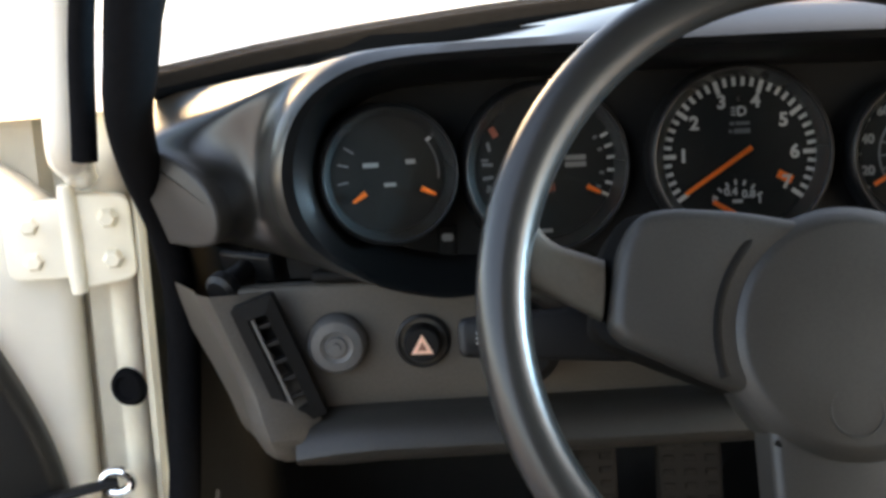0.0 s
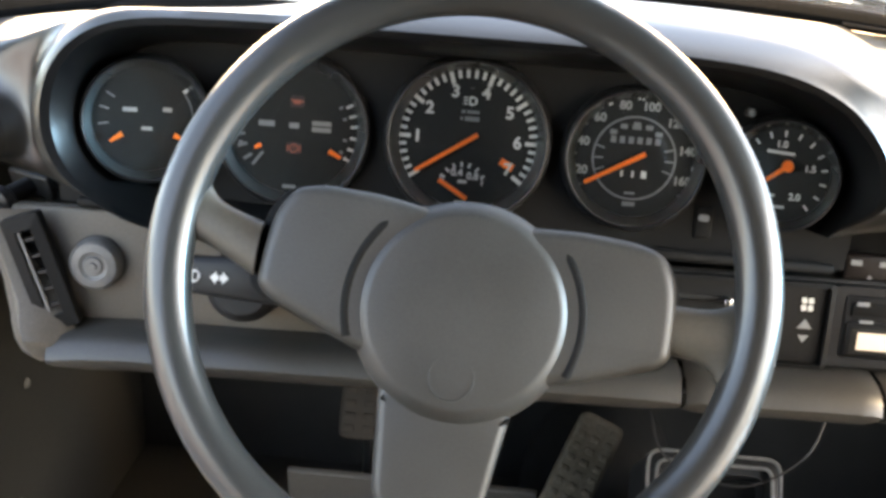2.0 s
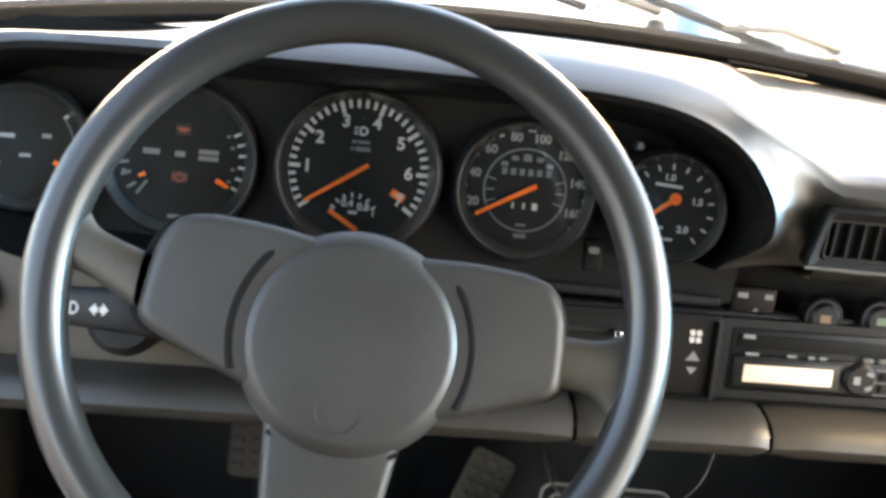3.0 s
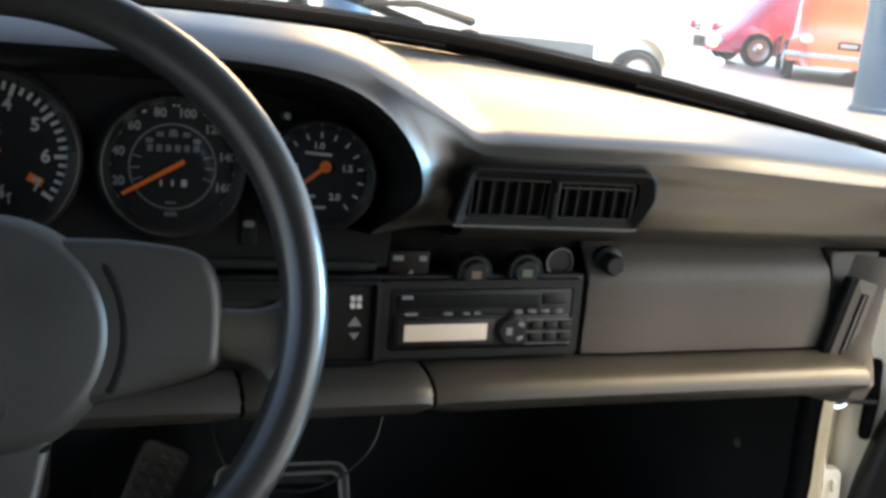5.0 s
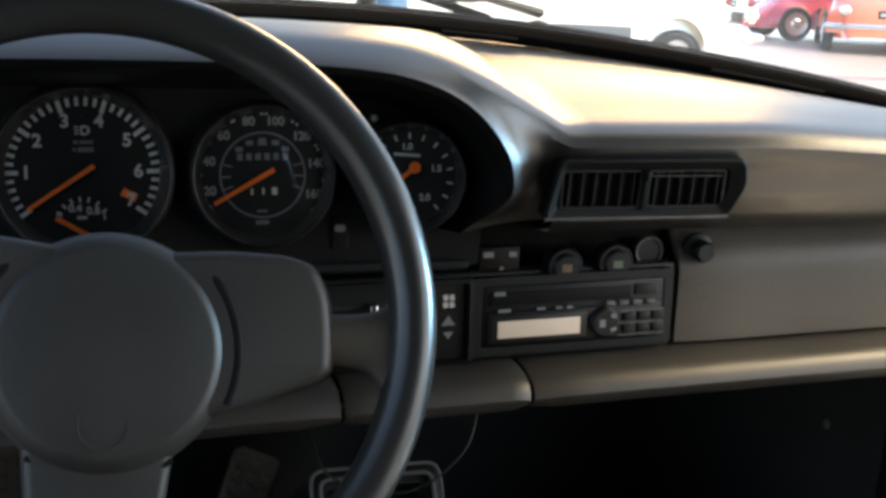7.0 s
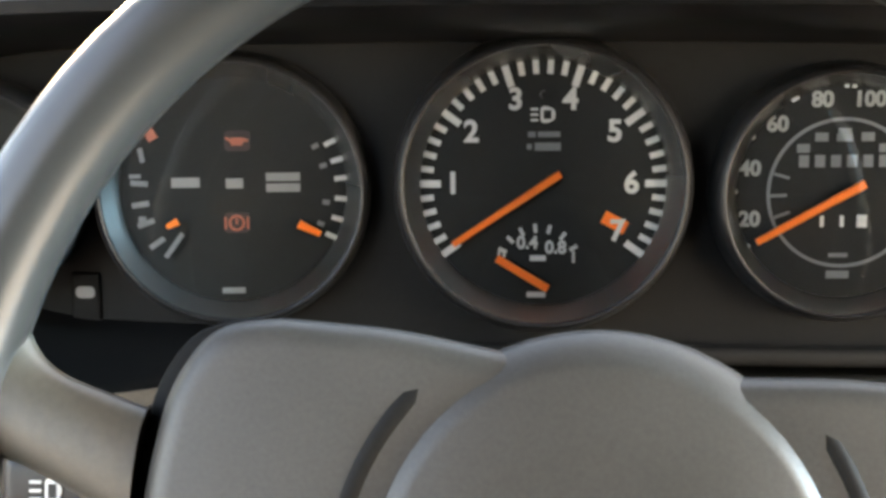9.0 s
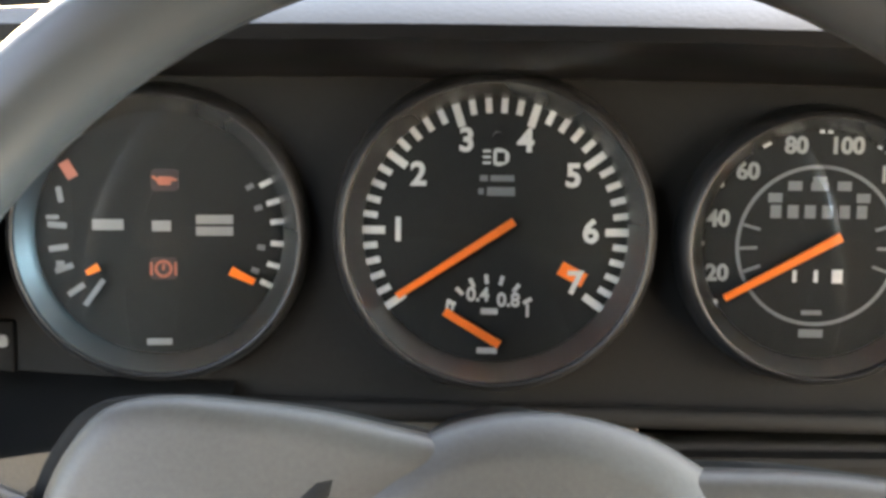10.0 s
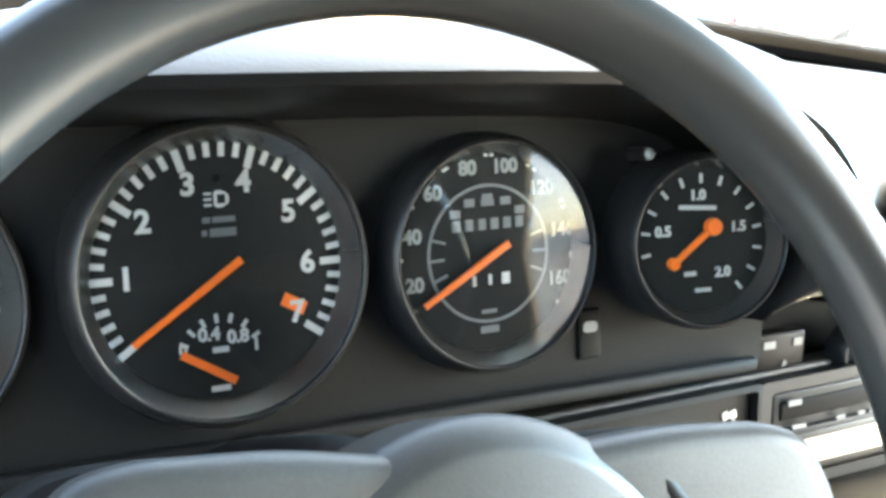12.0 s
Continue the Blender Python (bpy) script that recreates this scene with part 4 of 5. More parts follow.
for x, nm, lab in ((-0.411, "kick_panel", "black carpeted kick panel with two pale studs"), (0.762, "kick_panel", "black carpeted kick panel on the passenger side")):
    k = thing(nm, lab, "kick panel")
    part("panel", rbox((0.015, 0.50, 0.62), (x, 0.345, 0.57), 0.003), KICK if x < 0 else CARPET, k)
    s = 1 if x < 0 else -1
    for y, z in ((0.19, 0.538), (0.17, 0.42)):
        part("stud", lathe([(0.0001, 0.003), (0.004, 0.0025), (0.0055, 0.0)], 16), GREYPLASTIC, k, "small pale stud").matrix_basis = axes((x + s * 0.0075, y, z), (0, 1, 0), (0, 0, s), (s, 0, 0))
tun = part("centre_tunnel", grid([[Vector((0.20 + 0.10 * math.cos(a), y, 0.28 + 0.16 * math.sin(a))) for a in (math.pi * k / 12 for k in range(13))] for y in (-1.1, -0.4, 0.1, 0.58)]), CARPET)
tagged(tun, "black carpeted transmission tunnel", "tunnel", kind="structure")


# brown pedal rubber twice: foot-well shade in the dark one, light in the paler
SHADERUBBER = material("shaded_rubber", (0.014, 0.011, 0.0085), 0.75, grain=200, bump=0.3, spec=0.2)
LITRUBBER = material("lit_rubber", (0.040, 0.034, 0.026), 0.8, grain=250, bump=0.4, vary=0.45, spec=0.15)


def pedal(name, label, x, y, z, w, h, lean):
    p = thing(name, label, "pedal", axes((x, y, z), (1, 0, 0), (0, math.sin(lean), math.cos(lean)), (0, -math.cos(lean), math.sin(lean))))
    part("pad", slab(rounded([(-w, -h), (w, -h), (w, h), (-w, h)], 0.01), -0.012, 0.0, 0.004), SHADERUBBER if w > 0.025 else LITRUBBER, p)
    n = int(2 * h / 0.013)
    for k in range(n):
        for c in (-0.5, 0.0, 0.5):
            part("tread", rbox((w * 0.36, 0.006, 0.003), (c * w * 1.3, -h + 0.012 + 0.0125 * k, 0.001), 0.001), SHADERUBBER if w > 0.025 else LITRUBBER, p)
    part("arm", tube([(0, 0, -0.012), (0, -0.05, -0.06), (0, -0.14, -0.12)], 0.008, 8), PLASTIC, p)
    return p


acc = pedal("accelerator_pedal", "long brown rubber accelerator pedal in a lit tone", 0.126, 0.20, 0.472, 0.023, 0.080, radians(24))
acc.matrix_basis = acc.matrix_basis @ pose(0, 0, 0, 0, 0, -22)
pedal("brake_pedal", "brown rubber brake pedal in a shaded tone", 0.020, 0.25, 0.515, 0.030, 0.034, radians(20))
pedal("clutch_pedal", "brown rubber clutch pedal in a shaded tone", -0.077, 0.25, 0.520, 0.030, 0.034, radians(20))
fb = thing("floor_board", "grey sheet floor board behind the pedals", "board")
part("board", rbox((0.25, 0.008, 0.19), (-0.028, 0.26, 0.372), 0.002, turn=Matrix.Rotation(radians(24), 3, "X")), material("grey_board", (0.036, 0.032, 0.028), 0.6, bump=0.3), fb)

# centre console under the dash
cc = thing("centre_console", "black console tray with bright edge and a round fan knob", "console", axes((0.243, 0.10, 0.509), (1, 0, 0), (0, 0.55, 0.835), (0, -0.835, 0.55)))
a, b = rounded([(-0.060, -0.10), (0.060, -0.10), (0.060, 0.060), (-0.060, 0.060)], 0.014), rounded([(-0.052, -0.09), (0.052, -0.09), (0.052, 0.051), (-0.052, 0.051)], 0.010)
c = rounded([(-0.046, -0.082), (0.046, -0.082), (0.046, 0.043), (-0.046, 0.043)], 0.008)
part("tray", grid([[Vector((*p, -0.10)) for p in a], [Vector((*p, 0.0)) for p in a], [Vector((*p, 0.002)) for p in b], [Vector((*p, -0.006)) for p in b], [Vector((*p, -0.006)) for p in c], [Vector((*p, -0.04)) for p in c]], False, True), PLASTIC, cc)
part("tray_floor", rbox((0.115, 0.13, 0.004), (0, -0.02, -0.036), 0), PANEL, cc)
for o, z in ((a, 0.001), (b, 0.003)):
    part("bright_edge", tube([Vector((p[0] * 0.985, p[1] * 0.985, z)) for p in o], 0.0016, 6, True), GREYPLASTIC, cc)
part("knob", lathe([(0.0001, 0.012), (0.014, 0.012), (0.018, 0.009), (0.019, -0.03)], 32, (0.034, 0.004, 0)), PLASTIC, cc)
marks("fan_symbol", [(0.034 + p, 0.004 + q, 0.0042, 0.0042, 12) for p in (-0.003, 0.003) for q in (-0.003, 0.003)], MARK, cc, 0.012)
wire = thing("loose_cable", "thin black cable hanging under the dash", "cable")
part("cable", tube(curve([(0.16, 0.04, 0.655), (0.18, 0.03, 0.60), (0.24, 0.02, 0.585), (0.29, 0.03, 0.61), (0.31, 0.05, 0.65)], 6), 0.0010, 6), PLASTIC, wire)

# ---- car body round the cabin ----
body = thing("sports_car", "ivory white classic sports car with both doors open", "car")


def sub(name, label, m):
    """A part of the car that has parts in turn."""
    ob = new(name)
    ob.empty_display_size = 0.02
    ob.parent, ob.matrix_basis = body, m
    ob["label"] = label
    return ob


def jamb(points, z0, z1, mat, name, label=""):
    rows = []
    for z, dx, dy in ((z0, 0, 0), (0.45, 0, 0.0), (0.60, 0, 0), (0.72, 0, 0), (z1, 0, 0)):
        rows.append([Vector((x + dx, y + dy, z)) for x, y in points])
    bm = grid(rows)
    bmesh.ops.solidify(bm, geom=bm.faces, thickness=0.004)
    return part(name, bm, mat, body, label)


jamb([(-0.414, 0.06), (-0.420, 0.105), (-0.436, 0.125), (-0.462, 0.138), (-0.480, 0.142), (-0.486, 0.158), (-0.505, 0.160), (-0.512, 0.146), (-0.60, 0.140)], 0.20, 0.88, JAMB, "door_jamb", "ivory painted door jamb")
jamb([(0.765, 0.06), (0.768, 0.090), (0.776, 0.102), (0.80, 0.108), (0.84, 0.112), (0.92, 0.11)], 0.20, 0.80, JAMB, "door_jamb", "ivory painted door jamb")
plug = sub("jamb_plug", "round black rubber plug in the door jamb", axes((-0.452, 0.131, 0.660), (0.94, -0.34, 0), (0, 0, 1), (-0.34, -0.94, 0)))
part("plug", lathe([(0.0001, 0.004), (0.008, 0.004), (0.010, 0.007), (0.014, 0.006), (0.016, 0.0)], 28), RUBBER, plug)

# pillars and windscreen surround
TOP = lambda x: Vector((XC + (x - XC) * (0.88 if x < XC else 0.97), 0.0 - 0.25 * (x - XC) ** 2, 1.265 - 0.08 * (x - XC) ** 2))
foot = [base(-0.40 + 1.345 * k / 40) for k in range(41)]
head = [TOP(-0.40 + 1.345 * k / 40) for k in range(41)]
screen = thing("windscreen", "clear curved windscreen with black rubber seal", "windscreen")
rows = [[f.lerp(h, t) + Vector((0, 0.02 * math.sin(math.pi * t), 0)) for t in (0, 0.25, 0.5, 0.75, 1)] for f, h in zip(foot, head)]
gl = part("pane", grid(rows), SCREEN, screen)
gl.visible_shadow = False
corner_r = [rows[-1][k] for k in (1, 2, 3, 4)]
corner_l = [rows[0][k] for k in (4, 3, 2, 1)]
loop = corner_l + [foot[0] + Vector((-0.012, -0.006, 0.004)), foot[0] + Vector((0, 0, -0.001))] + foot[2:-3] + [foot[-2] + Vector((-0.01, 0, 0.006)), foot[-1] + Vector((0, 0, 0.02))] + corner_r + list(reversed(head))[1:-1]
part("seal", tube([p + Vector((0, -0.012, 0.004)) for p in loop], 0.0115, 10, True, 0.8), RUBBER, screen, "thick black rubber seal")
part("seal_lip", tube([p + Vector((0, 0.012, 0.012)) for p in loop], 0.006, 8, True), RUBBER, screen)
for pts, r, mat, nm, lab in (([(-0.470, 0.12, 0.835), (-0.452, 0.05, 0.852), (-0.440, 0.0, 0.875), (-0.430, -0.008, 0.963), (-0.385, -0.06, 1.12), (-0.33, -0.11, 1.25)], 0.0135, WHITEPAINT, "pillar", "ivory painted windscreen pillar"), ([(-0.424, -0.014, 0.862), (-0.413, -0.022, 0.9625), (-0.368, -0.08, 1.12), (-0.315, -0.13, 1.25)], 0.0085, RUBBER, "gutter_seal", "")):
    part(nm, tube(curve(pts, 6), r, 12, up=(1, 0, 0)), mat, body, lab)
for side, x in ((1, 0.945),):
    f, h = base(x), TOP(x)
    inner = [f + Vector((side * 0.02, -0.03, -0.05)), f + Vector((side * 0.018, -0.025, 0.02)), f.lerp(h, 0.4) + Vector((side * 0.012, -0.02, 0.0)), h + Vector((side * 0.01, -0.02, 0))]
    part("pillar_trim", tube(curve(inner, 6), 0.024, 12, up=(1, 0, 0)), VINYL, body, "black vinyl pillar trim")
    outer = [p + Vector((side * 0.040, 0.0, -0.004)) for p in inner]
    part("pillar", tube(curve(outer, 6), 0.020, 12, up=(1, 0, 0)), WHITEPAINT, body, "ivory painted windscreen pillar")
    gut = [p + Vector((side * 0.060, -0.012, -0.002)) for p in inner]
    part("gutter_seal", tube(curve(gut, 6), 0.008, 8, up=(1, 0, 0)), RUBBER, body)
# door opening seals
part("door_seal", tube(curve([(-0.395, -0.30, 0.30), (-0.402, -0.10, 0.40), (-0.401, 0.02, 0.52), (-0.396, 0.05, 0.60), (-0.393, 0.06, 0.66), (-0.389, 0.06, 0.72), (-0.3865, 0.05, 0.764), (-0.388, 0.03, 0.809), (-0.389, -0.01, 0.854), (-0.3875, -0.035, 0.893), (-0.380, -0.045, 0.928), (-0.371, -0.055, 0.975), (-0.350, -0.085, 1.08), (-0.31, -0.12, 1.24)], 7), lambda f: 0.012 + 0.006 * smooth(0.5, 0.85, f), 12, up=(1, 0, 0)), RUBBER, body, "black rubber door seal")
part("door_seal", tube(curve([(0.735, -0.3, 0.30), (0.752, 0.04, 0.42), (0.757, 0.083, 0.56), (0.760, 0.080, 0.68), (0.768, 0.050, 0.748), (0.792, 0.018, 0.788), (0.828, 0.002, 0.813), (0.868, -0.010, 0.838), (0.90, -0.03, 0.88), (0.90, -0.06, 1.00), (0.85, -0.12, 1.16)], 7), 0.0115, 10, up=(1, 0.3, 0)), RUBBER, body, "black rubber door seal")
# bonnet, wings, scuttle
rows = []
for k in range(25):
    x = -0.62 + 1.72 * k / 24
    d = (x - XC) / 0.86
    wing = 0.05 * math.exp(-((abs(d) - 0.78) / 0.2) ** 2)
    f = base(min(0.90, max(-0.40, x)))
    rows.append([Vector((x, f.y + 0.02, f.z - 0.012 - 0.05 * max(0, abs(d) - 0.7))), Vector((x, 0.42, 0.895 - 0.10 * d * d + wing * 0.6)), Vector((x, 0.8, 0.83 - 0.10 * d * d + wing)), Vector((x, 1.3, 0.75 - 0.10 * d * d + wing * 1.4)), Vector((x, 1.7, 0.60 - 0.12 * d * d + wing)), Vector((x, 1.85, 0.42))])
part("bonnet", grid(rows), WHITEPAINT, body, "ivory white bonnet and wings")
for sx in (-0.62, 1.10):
    rows = [[Vector((sx, y, z)) for z in (0.25, 0.5, 0.80 - 0.05 * max(0, y - 0.5))] for y in (0.10, 0.5, 1.0, 1.5, 1.8)]
    part("wing_side", grid(rows), WHITEPAINT, body)
# roof and rear of the cabin
rows = [[TOP(-0.40 + 1.3 * k / 12) + Vector((0, -s, 0.03 * math.sin(math.pi * s / 1.9) - 0.10 * (s / 1.6) ** 3)) for k in range(13)] for s in (0.0, 0.25, 0.5, 0.8, 1.1, 1.35, 1.6)]
bm = grid(rows)
bmesh.ops.solidify(bm, geom=bm.faces, thickness=0.02)
roof = part("headliner", bm, HEADLINER, body, "black fabric headliner")
bm = grid([[p + Vector((0, 0, 0.035)) for p in r] for r in rows])
bmesh.ops.solidify(bm, geom=bm.faces, thickness=0.004)
part("roof", bm, WHITEPAINT, body, "ivory painted roof skin")
part("rear_bulkhead", rbox((1.4, 0.05, 1.05), (0.22, -1.75, 0.78), 0.01), CARPET, body)
part("rear_seat_back", rbox((1.1, 0.14, 0.42), (0.20, -1.50, 0.66), 0.04, 4), VINYL, body)
for sx in (-0.44, 0.86):
    part("sill", rbox((0.10, 1.25, 0.14), (sx, -0.55, 0.30), 0.02), WHITEPAINT, body)
    o = 0.03 if sx > 0 else -0.03
    part("quarter_panel", rbox((0.03, 0.70, 1.00), (sx + o, -1.42, 0.76), 0.01), WHITEPAINT, body)
    part("quarter_trim", rbox((0.03, 0.68, 0.98), (sx, -1.42, 0.76), 0.01), VINYL, body, "black vinyl rear side trim")


# ---- doors ----
def door(hx, hy, sign, angle, label, s=0.0, inset=0.0):
    a, w = radians(angle), 0.13 if sign > 0 else 0.0
    along = Vector((sign * math.sin(a), -math.cos(a), 0))
    face = Vector((-sign * math.cos(a), -math.sin(a), 0))
    d = sub("door", label, Matrix((along, Vector((0, 0, 1)), face)).transposed().to_4x4())
    m = d.matrix_basis.copy()
    m.translation = (hx, hy, 0)
    d.matrix_basis = m
    shell = rounded([(0.0 + s, 0.28), (1.02, 0.28), (1.02, 0.84), (0.02, 0.855), (-0.005 + s, 0.80)], 0.05, 5)
    part("shell", slab(shell, -0.10, 0.0, 0.02, 4), WHITEPAINT, d, "ivory painted door shell")
    trim = rounded([(0.012 + inset, 0.30), (0.99, 0.30), (0.99, 0.785), (0.20, 0.785), (0.11 + s + 3.5 * inset, 0.770), (0.069 + s + 3.2 * inset, 0.718), (0.030 + s + 1.8 * inset, 0.629), (0.011 + s + inset, 0.517)], 0.05, 5)
    part("trim_panel", slab(trim, -0.002, 0.028, 0.014, 4), VINYL, d, "black vinyl door trim")
    pocket = rounded([(0.075, 0.34), (0.90, 0.34), (0.90, 0.50), (0.075, 0.50)], 0.03, 5)
    part("door_pocket", slab(pocket, 0.026, 0.075, 0.015, 4), VINYL, d, "black door pocket")
    part("pocket_edge", tube(curve([(0.085, 0.505, 0.07), (0.5, 0.508, 0.078), (0.90, 0.505, 0.07)], 6), 0.004, 8), GREYPLASTIC, d)
    part("window_frame", tube(curve([(0.03 + w, 0.85, -0.05), (0.10 + w, 0.98, -0.04), (0.34 + w, 1.20, -0.02), (0.60, 1.27, 0.0), (0.95, 1.22, 0.0), (1.0, 0.85, -0.05)], 6), 0.012, 8), RUBBER, d, "black window frame")
    return d


door(-0.525, 0.120, -1, 74, "open ivory driver's door with black trim", -0.040)
door(0.806, 0.100, 1, 62, "open ivory passenger door with black trim", 0.0, 0.008)


def hinge(at, u, n, size=1.0):
    u, n = Vector(u).normalized(), Vector(n).normalized()
    h = sub("hinge", "ivory painted door hinge with bolts", axes(at, u, (0, 0, 1), n) @ Matrix.Diagonal((size, 1, 1, 1)))
    part("leaf", slab(rounded([(-0.045, -0.035), (0.0, -0.040), (0.0, 0.035), (-0.045, 0.030)], 0.01), -0.004, 0.006, 0.002), JAMB, h)
    part("leaf", slab(rounded([(0.0, -0.030), (0.05, -0.028), (0.05, 0.030), (0.0, 0.032)], 0.01), -0.004, 0.008, 0.002), JAMB, h)
    part("pin", lathe([(0.0001, 0.043), (0.006, 0.042), (0.007, 0.03), (0.007, -0.03), (0.006, -0.042), (0.0001, -0.043)], 14), JAMB, h).matrix_basis = axes((0, 0, 0.006), (1, 0, 0), (0, 0, -1), (0, 1, 0))
    for x, y in ((-0.028, 0.014), (-0.028, -0.018), (0.03, 0.014), (0.03, -0.014)):
        part("bolt", lathe([(0.0001, 0.013), (0.005, 0.013), (0.007, 0.011), (0.0085, 0.006)], 6, (x, y, 0)), JAMB, h)


hinge((-0.480, 0.118, 0.785), (-1, -0.12, 0), (0.2, -1, 0))
hinge((-0.495, 0.125, 0.47), (-1, -0.12, 0), (0.2, -1, 0))
hinge((0.789, 0.092, 0.520), (1, -0.12, 0), (-0.3, -1, 0), 0.42)
for sx, at, to in ((-1, (-0.462, 0.105, 0.590), (-0.56, 0.06, 0.585)), (1, (0.790, 0.088, 0.626), (0.828, 0.078, 0.626))):
    ck = sub("door_check", "steel door check strap with a bright eye", Matrix())
    part("strap", tube([at, Vector(at).lerp(Vector(to), 0.5), to], 0.007, 8, flat=0.5), PLASTIC, ck)
    part("eye", tube([Vector(at) + Vector((0.012 * math.cos(t), 0.0, 0.009 * math.sin(t))) for t in (2 * math.pi * k / 20 for k in range(20))], 0.004, 8, True, up=(0, 1, 0)), CHROME, ck)
bt = sub("door_buffer", "black rubber door buffer", axes((0.829, 0.088, 0.626), (0.8, -0.5, 0), (0, 0, 1), (-0.5, -0.8, 0)))
part("boot", slab(rounded([(-0.006, -0.042), (0.006, -0.042), (0.009, 0.0), (0.006, 0.042), (-0.006, 0.042)], 0.005), -0.004, 0.012, 0.004), RUBBER, bt)


# ---- wipers ----
def wiper(pivot, elbow, tip, label):
    w = thing("windscreen_wiper", label, "wiper", group="windscreen wipers")
    p, e, t = Vector(pivot), Vector(elbow), Vector(tip)
    part("spindle", lathe([(0.0001, 0.014), (0.009, 0.012), (0.012, 0.0), (0.012, -0.02)], 16, p), PLASTIC, w)
    part("arm", tube([p + Vector((0, 0, 0.02)), p.lerp(e, 0.5) + Vector((0, 0, 0.018)), e], lambda f: 0.012 - 0.005 * f, 8, flat=0.45), PLASTIC, w)
    part("blade", tube([e + (e - t) * 0.25, e, t], 0.005, 6), RUBBER, w)
    part("frame", tube([e + (e - t) * 0.18 + Vector((0, 0, 0.01)), e + Vector((0, 0, 0.014)), e.lerp(t, 0.8) + Vector((0, 0, 0.01))], 0.004, 6), STEEL, w)


wiper((0.442, 0.305, 0.934), (0.325, 0.297, 0.964), (0.06, 0.235, 1.035), "black and grey wiper resting on the windscreen")
wiper((0.265, 0.308, 0.952), (0.135, 0.290, 0.984), (-0.10, 0.230, 1.045), "black and grey wiper resting on the windscreen")

# ---- hall things seen through the windscreen ----
for x, y, r in ((9.26, 10.63, 0.27), (2.22, 7.95, 0.19)):
    c = thing("hall_column", "round steel-blue painted hall column", "column", Matrix.Translation((x, y, 0)), "hall columns")
    part("shaft", lathe([(r, 0.0), (r, 1.2), (r * 0.99, 2.6), (r, 4.2)], 32), BLUE, c)
    part("foot", lathe([(r + 0.03, 0.0), (r + 0.03, 0.05), (r + 0.005, 0.07)], 32), BLUE, c)


def road_wheel(car, x, y, r, w, hub):
    side = 1 if y > 0 else -1
    h = new("wheel")
    h.parent = car
    h.matrix_basis = Matrix.Translation((x, y, r)) @ pose(0, 0, 0, -90 * side, 0, 0)
    part("tyre", lathe([(r * 0.62, w / 2), (r * 0.9, w / 2), (r, w / 4), (r, -w / 4), (r * 0.9, -w / 2), (r * 0.62, -w / 2)], 32), TYRE, h)
    part("rim", lathe([(0.0001, w / 2 + 0.02), (r * 0.2, w / 2 + 0.02), (r * 0.3, w / 2 - 0.01), (r * 0.55, w / 2 - 0.01), (r * 0.66, w / 2 + 0.005), (r * 0.66, 0)], 32), hub, h)
    return h


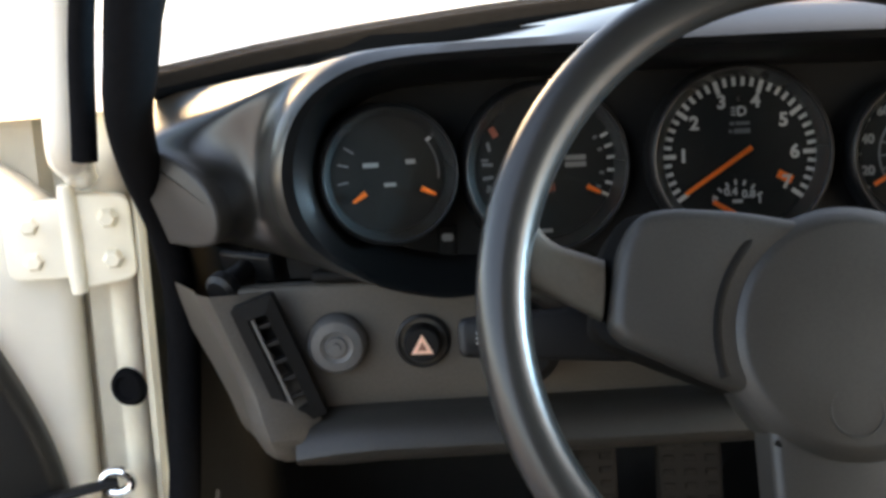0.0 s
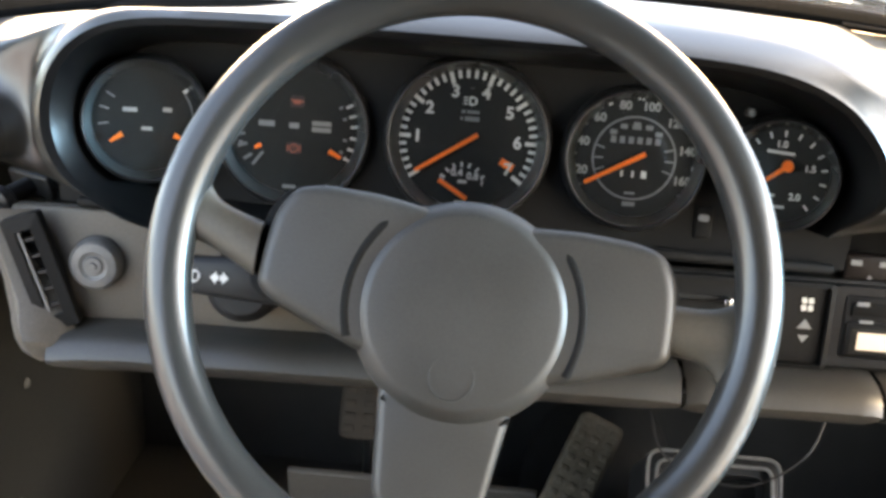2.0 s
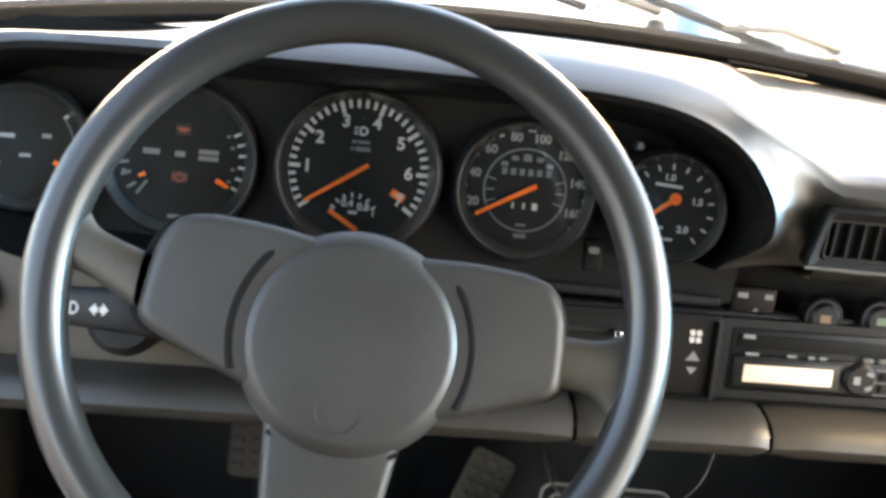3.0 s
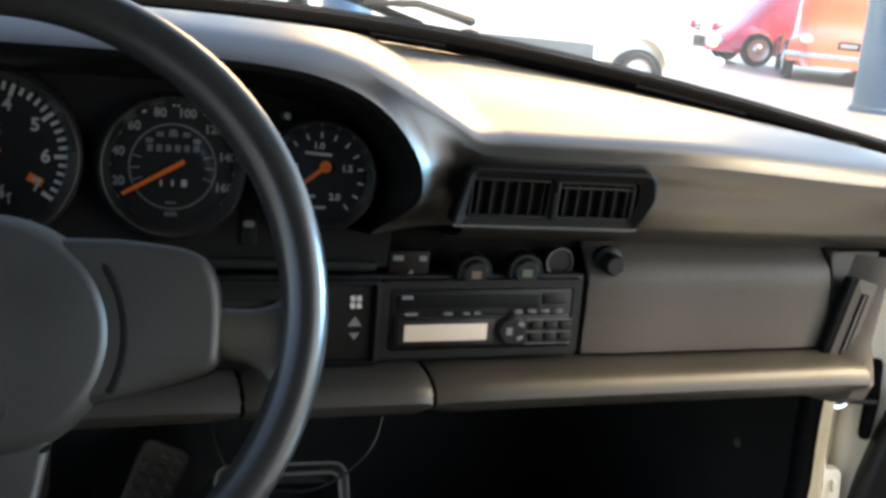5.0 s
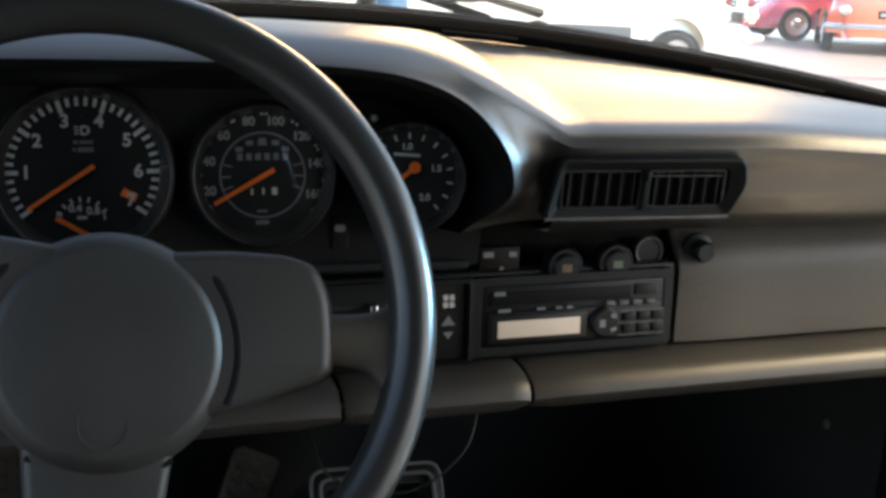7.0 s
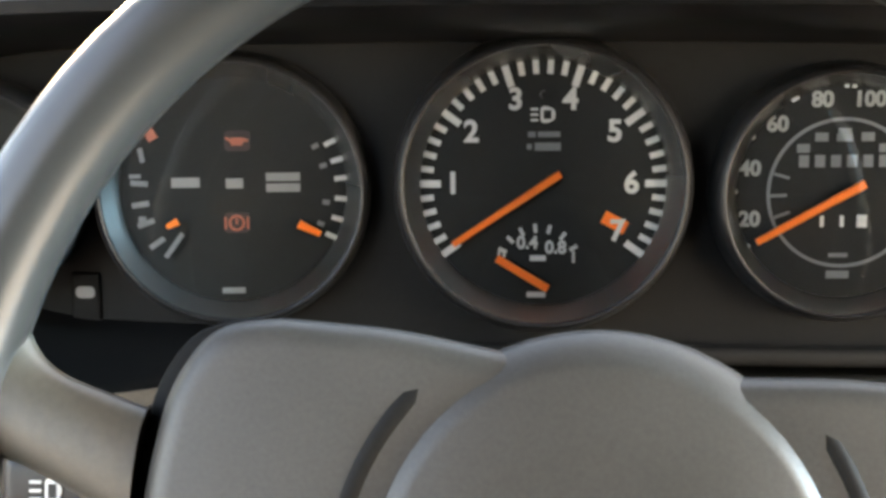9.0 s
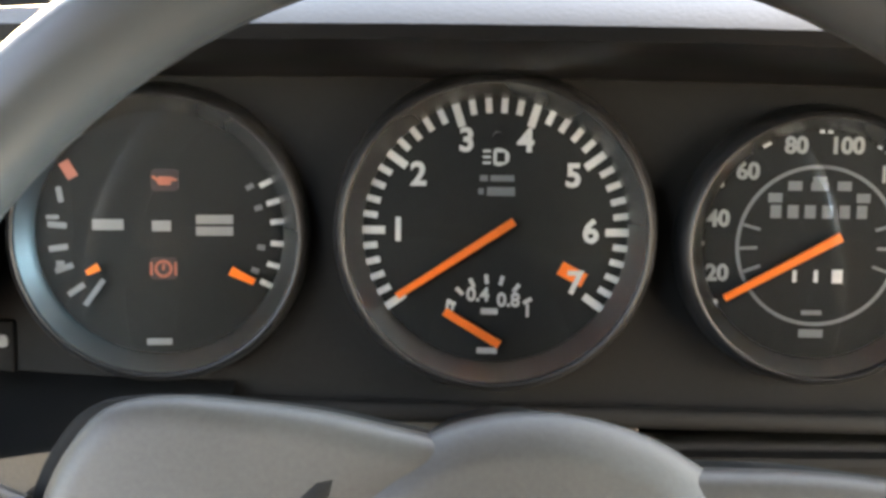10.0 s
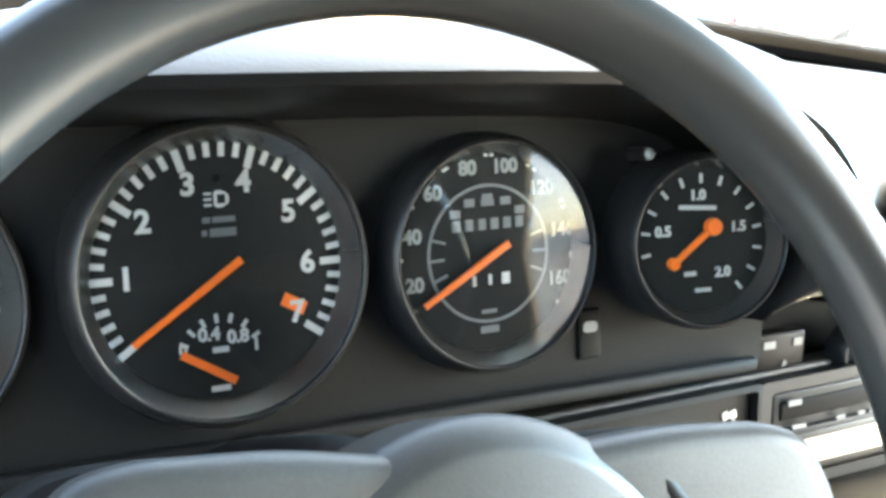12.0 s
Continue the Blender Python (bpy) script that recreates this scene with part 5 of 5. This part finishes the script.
def saloon(name, label, m, length, width, height, nose, paint, group="", rounder=1.0, tyre=0.32):
    """A small old car; its x runs to the front."""
    c = thing(name, label, "car", m, group)
    n, k = 26, 18
    rows = []
    for i in range(n):
        t = i / (n - 1)
        x = (t - 0.5) * length
        e = 1 - abs(2 * t - 1) ** (2.6 * rounder)
        hood = 0.52 * height + 0.10 * height * e
        cab = height * (0.40 * smooth(0.12, 0.36, t) * (1 - smooth(0.58, 0.76, t)))
        wd = width / 2 * (0.62 + 0.38 * e)
        row = []
        for j in range(k):
            a = math.pi * j / (k - 1)
            cs, sn = math.cos(a), math.sin(a)
            top = hood * max(0.3, e ** 0.5) + cab * (1 if abs(cs) < 0.8 else 0.0)
            row.append(Vector((x, wd * math.copysign(abs(cs) ** 0.55, cs) * (1 - 0.22 * (cab / height) * sn), 0.22 + (top - 0.22) * sn ** 0.6)))
        rows.append(row)
    part("body", grid(rows), paint, c)
    for sx in (-0.31, 0.31):
        for sy in (-1, 1):
            y = sy * (width / 2 - 0.06)
            fen = [[Vector((sx * length + (0.42 - 0.06 * q) * math.cos(a), y + sy * 0.10 * (q - 1), 0.30 + (0.40 - 0.05 * q) * math.sin(a))) for a in (math.pi * u / 14 for u in range(15))] for q in (-1, 0, 1, 1.6)]
            part("wing", grid(fen), paint, c)
            road_wheel(c, sx * length, y, tyre, 0.17, STEEL)
    for end in (-1, 1):
        x = end * (length / 2 + 0.06)
        part("bumper", tube(curve([(x - end * 0.25, -width / 2 - 0.02, 0.42), (x, -width * 0.36, 0.42), (x + end * 0.03, 0, 0.42), (x, width * 0.36, 0.42), (x - end * 0.25, width / 2 + 0.02, 0.42)], 6), 0.045, 8), CHROME, c)
        for sy in (-0.36, 0.36):
            part("lamp", lathe([(0.0001, 0.05), (0.07, 0.04), (0.09, 0.0), (0.09, -0.05)], 20), CHROME if end > 0 else PINKPAINT, c).matrix_basis = axes((end * (length / 2 - 0.06), sy * width, 0.66), (0, 1, 0), (0, 0, 1), (end, 0, 0))
        part("number_plate", rbox((0.012, 0.34, 0.13), (x - end * 0.02, 0, 0.62), 0.004), PLASTIC, c)
        part("plate_bar", rbox((0.006, 0.26, 0.06), (x - end * 0.02 + end * 0.008, 0, 0.62), 0.0), MARK, c)
    for sy in (-1, 1):
        part("side_window", slab(rounded([(-0.55, 0.88), (0.50, 0.88), (0.28, 1.22), (-0.42, 1.22)], 0.06), -0.01, 0.0), PLASTIC, c).matrix_basis = axes((-0.05, sy * (width * 0.42), 0), (1, 0, 0), (0, 0.1 * -sy, 1), (0, sy, 0))
    return c


saloon("vintage_car", "red rounded vintage saloon with chrome bumper", pose(13.3, 16.95, 0, 0, 0, -122), 4.6, 1.8, 1.65, 0, REDPAINT)
saloon("vintage_car", "crimson vintage car with pale hub caps", pose(14.4, 19.2, 0, 0, 0, -12), 4.6, 1.8, 1.6, 0, PINKPAINT)
saloon("vintage_car", "crimson vintage car with pale hub caps", pose(15.9, 14.2, 0, 0, 0, -80), 4.6, 1.8, 1.6, 0, PINKPAINT)
parked = saloon("parked_car", "white parked saloon car with dark tyres", pose(4.68, 11.8, 0, 0, 0, -8), 5.2, 1.8, 1.95, 0, WHITEPAINT, tyre=0.23)
# the white car's shaded side, put on as a dark grey panel
SIDESHADE = material("side_shade_grey", (0.07, 0.068, 0.066), 0.5, grain=30, bump=0.05)
part("side_shade_panel", rbox((2.2, 0.04, 0.34), (0.0, -0.93, 0.34), 0.02), SIDESHADE, parked, "dark grey panel for the car's shaded side")
# flat dark half discs give the shade inside the wheel openings
for sx in (-1.61, 1.61):
    arch = [(0.30 * math.cos(math.pi * k / 16), 0.30 * math.sin(math.pi * k / 16)) for k in range(17)]
    part("wheel_arch", slab(arch, 0.0, 0.03), TYRE, parked).matrix_basis = axes((sx, -0.865, 0.19), (1, 0, 0), (0, 0, 1), (0, -1, 0))
saloon("vintage_car", "dark blue vintage car with chrome bumper", pose(11.0, 7.8, 0, 0, 0, 165), 4.4, 1.7, 1.5, 0, material("dark_blue_paint", (0.02, 0.03, 0.06), 0.25, grain=20, vary=0.05, bump=0.0, coat=0.6))
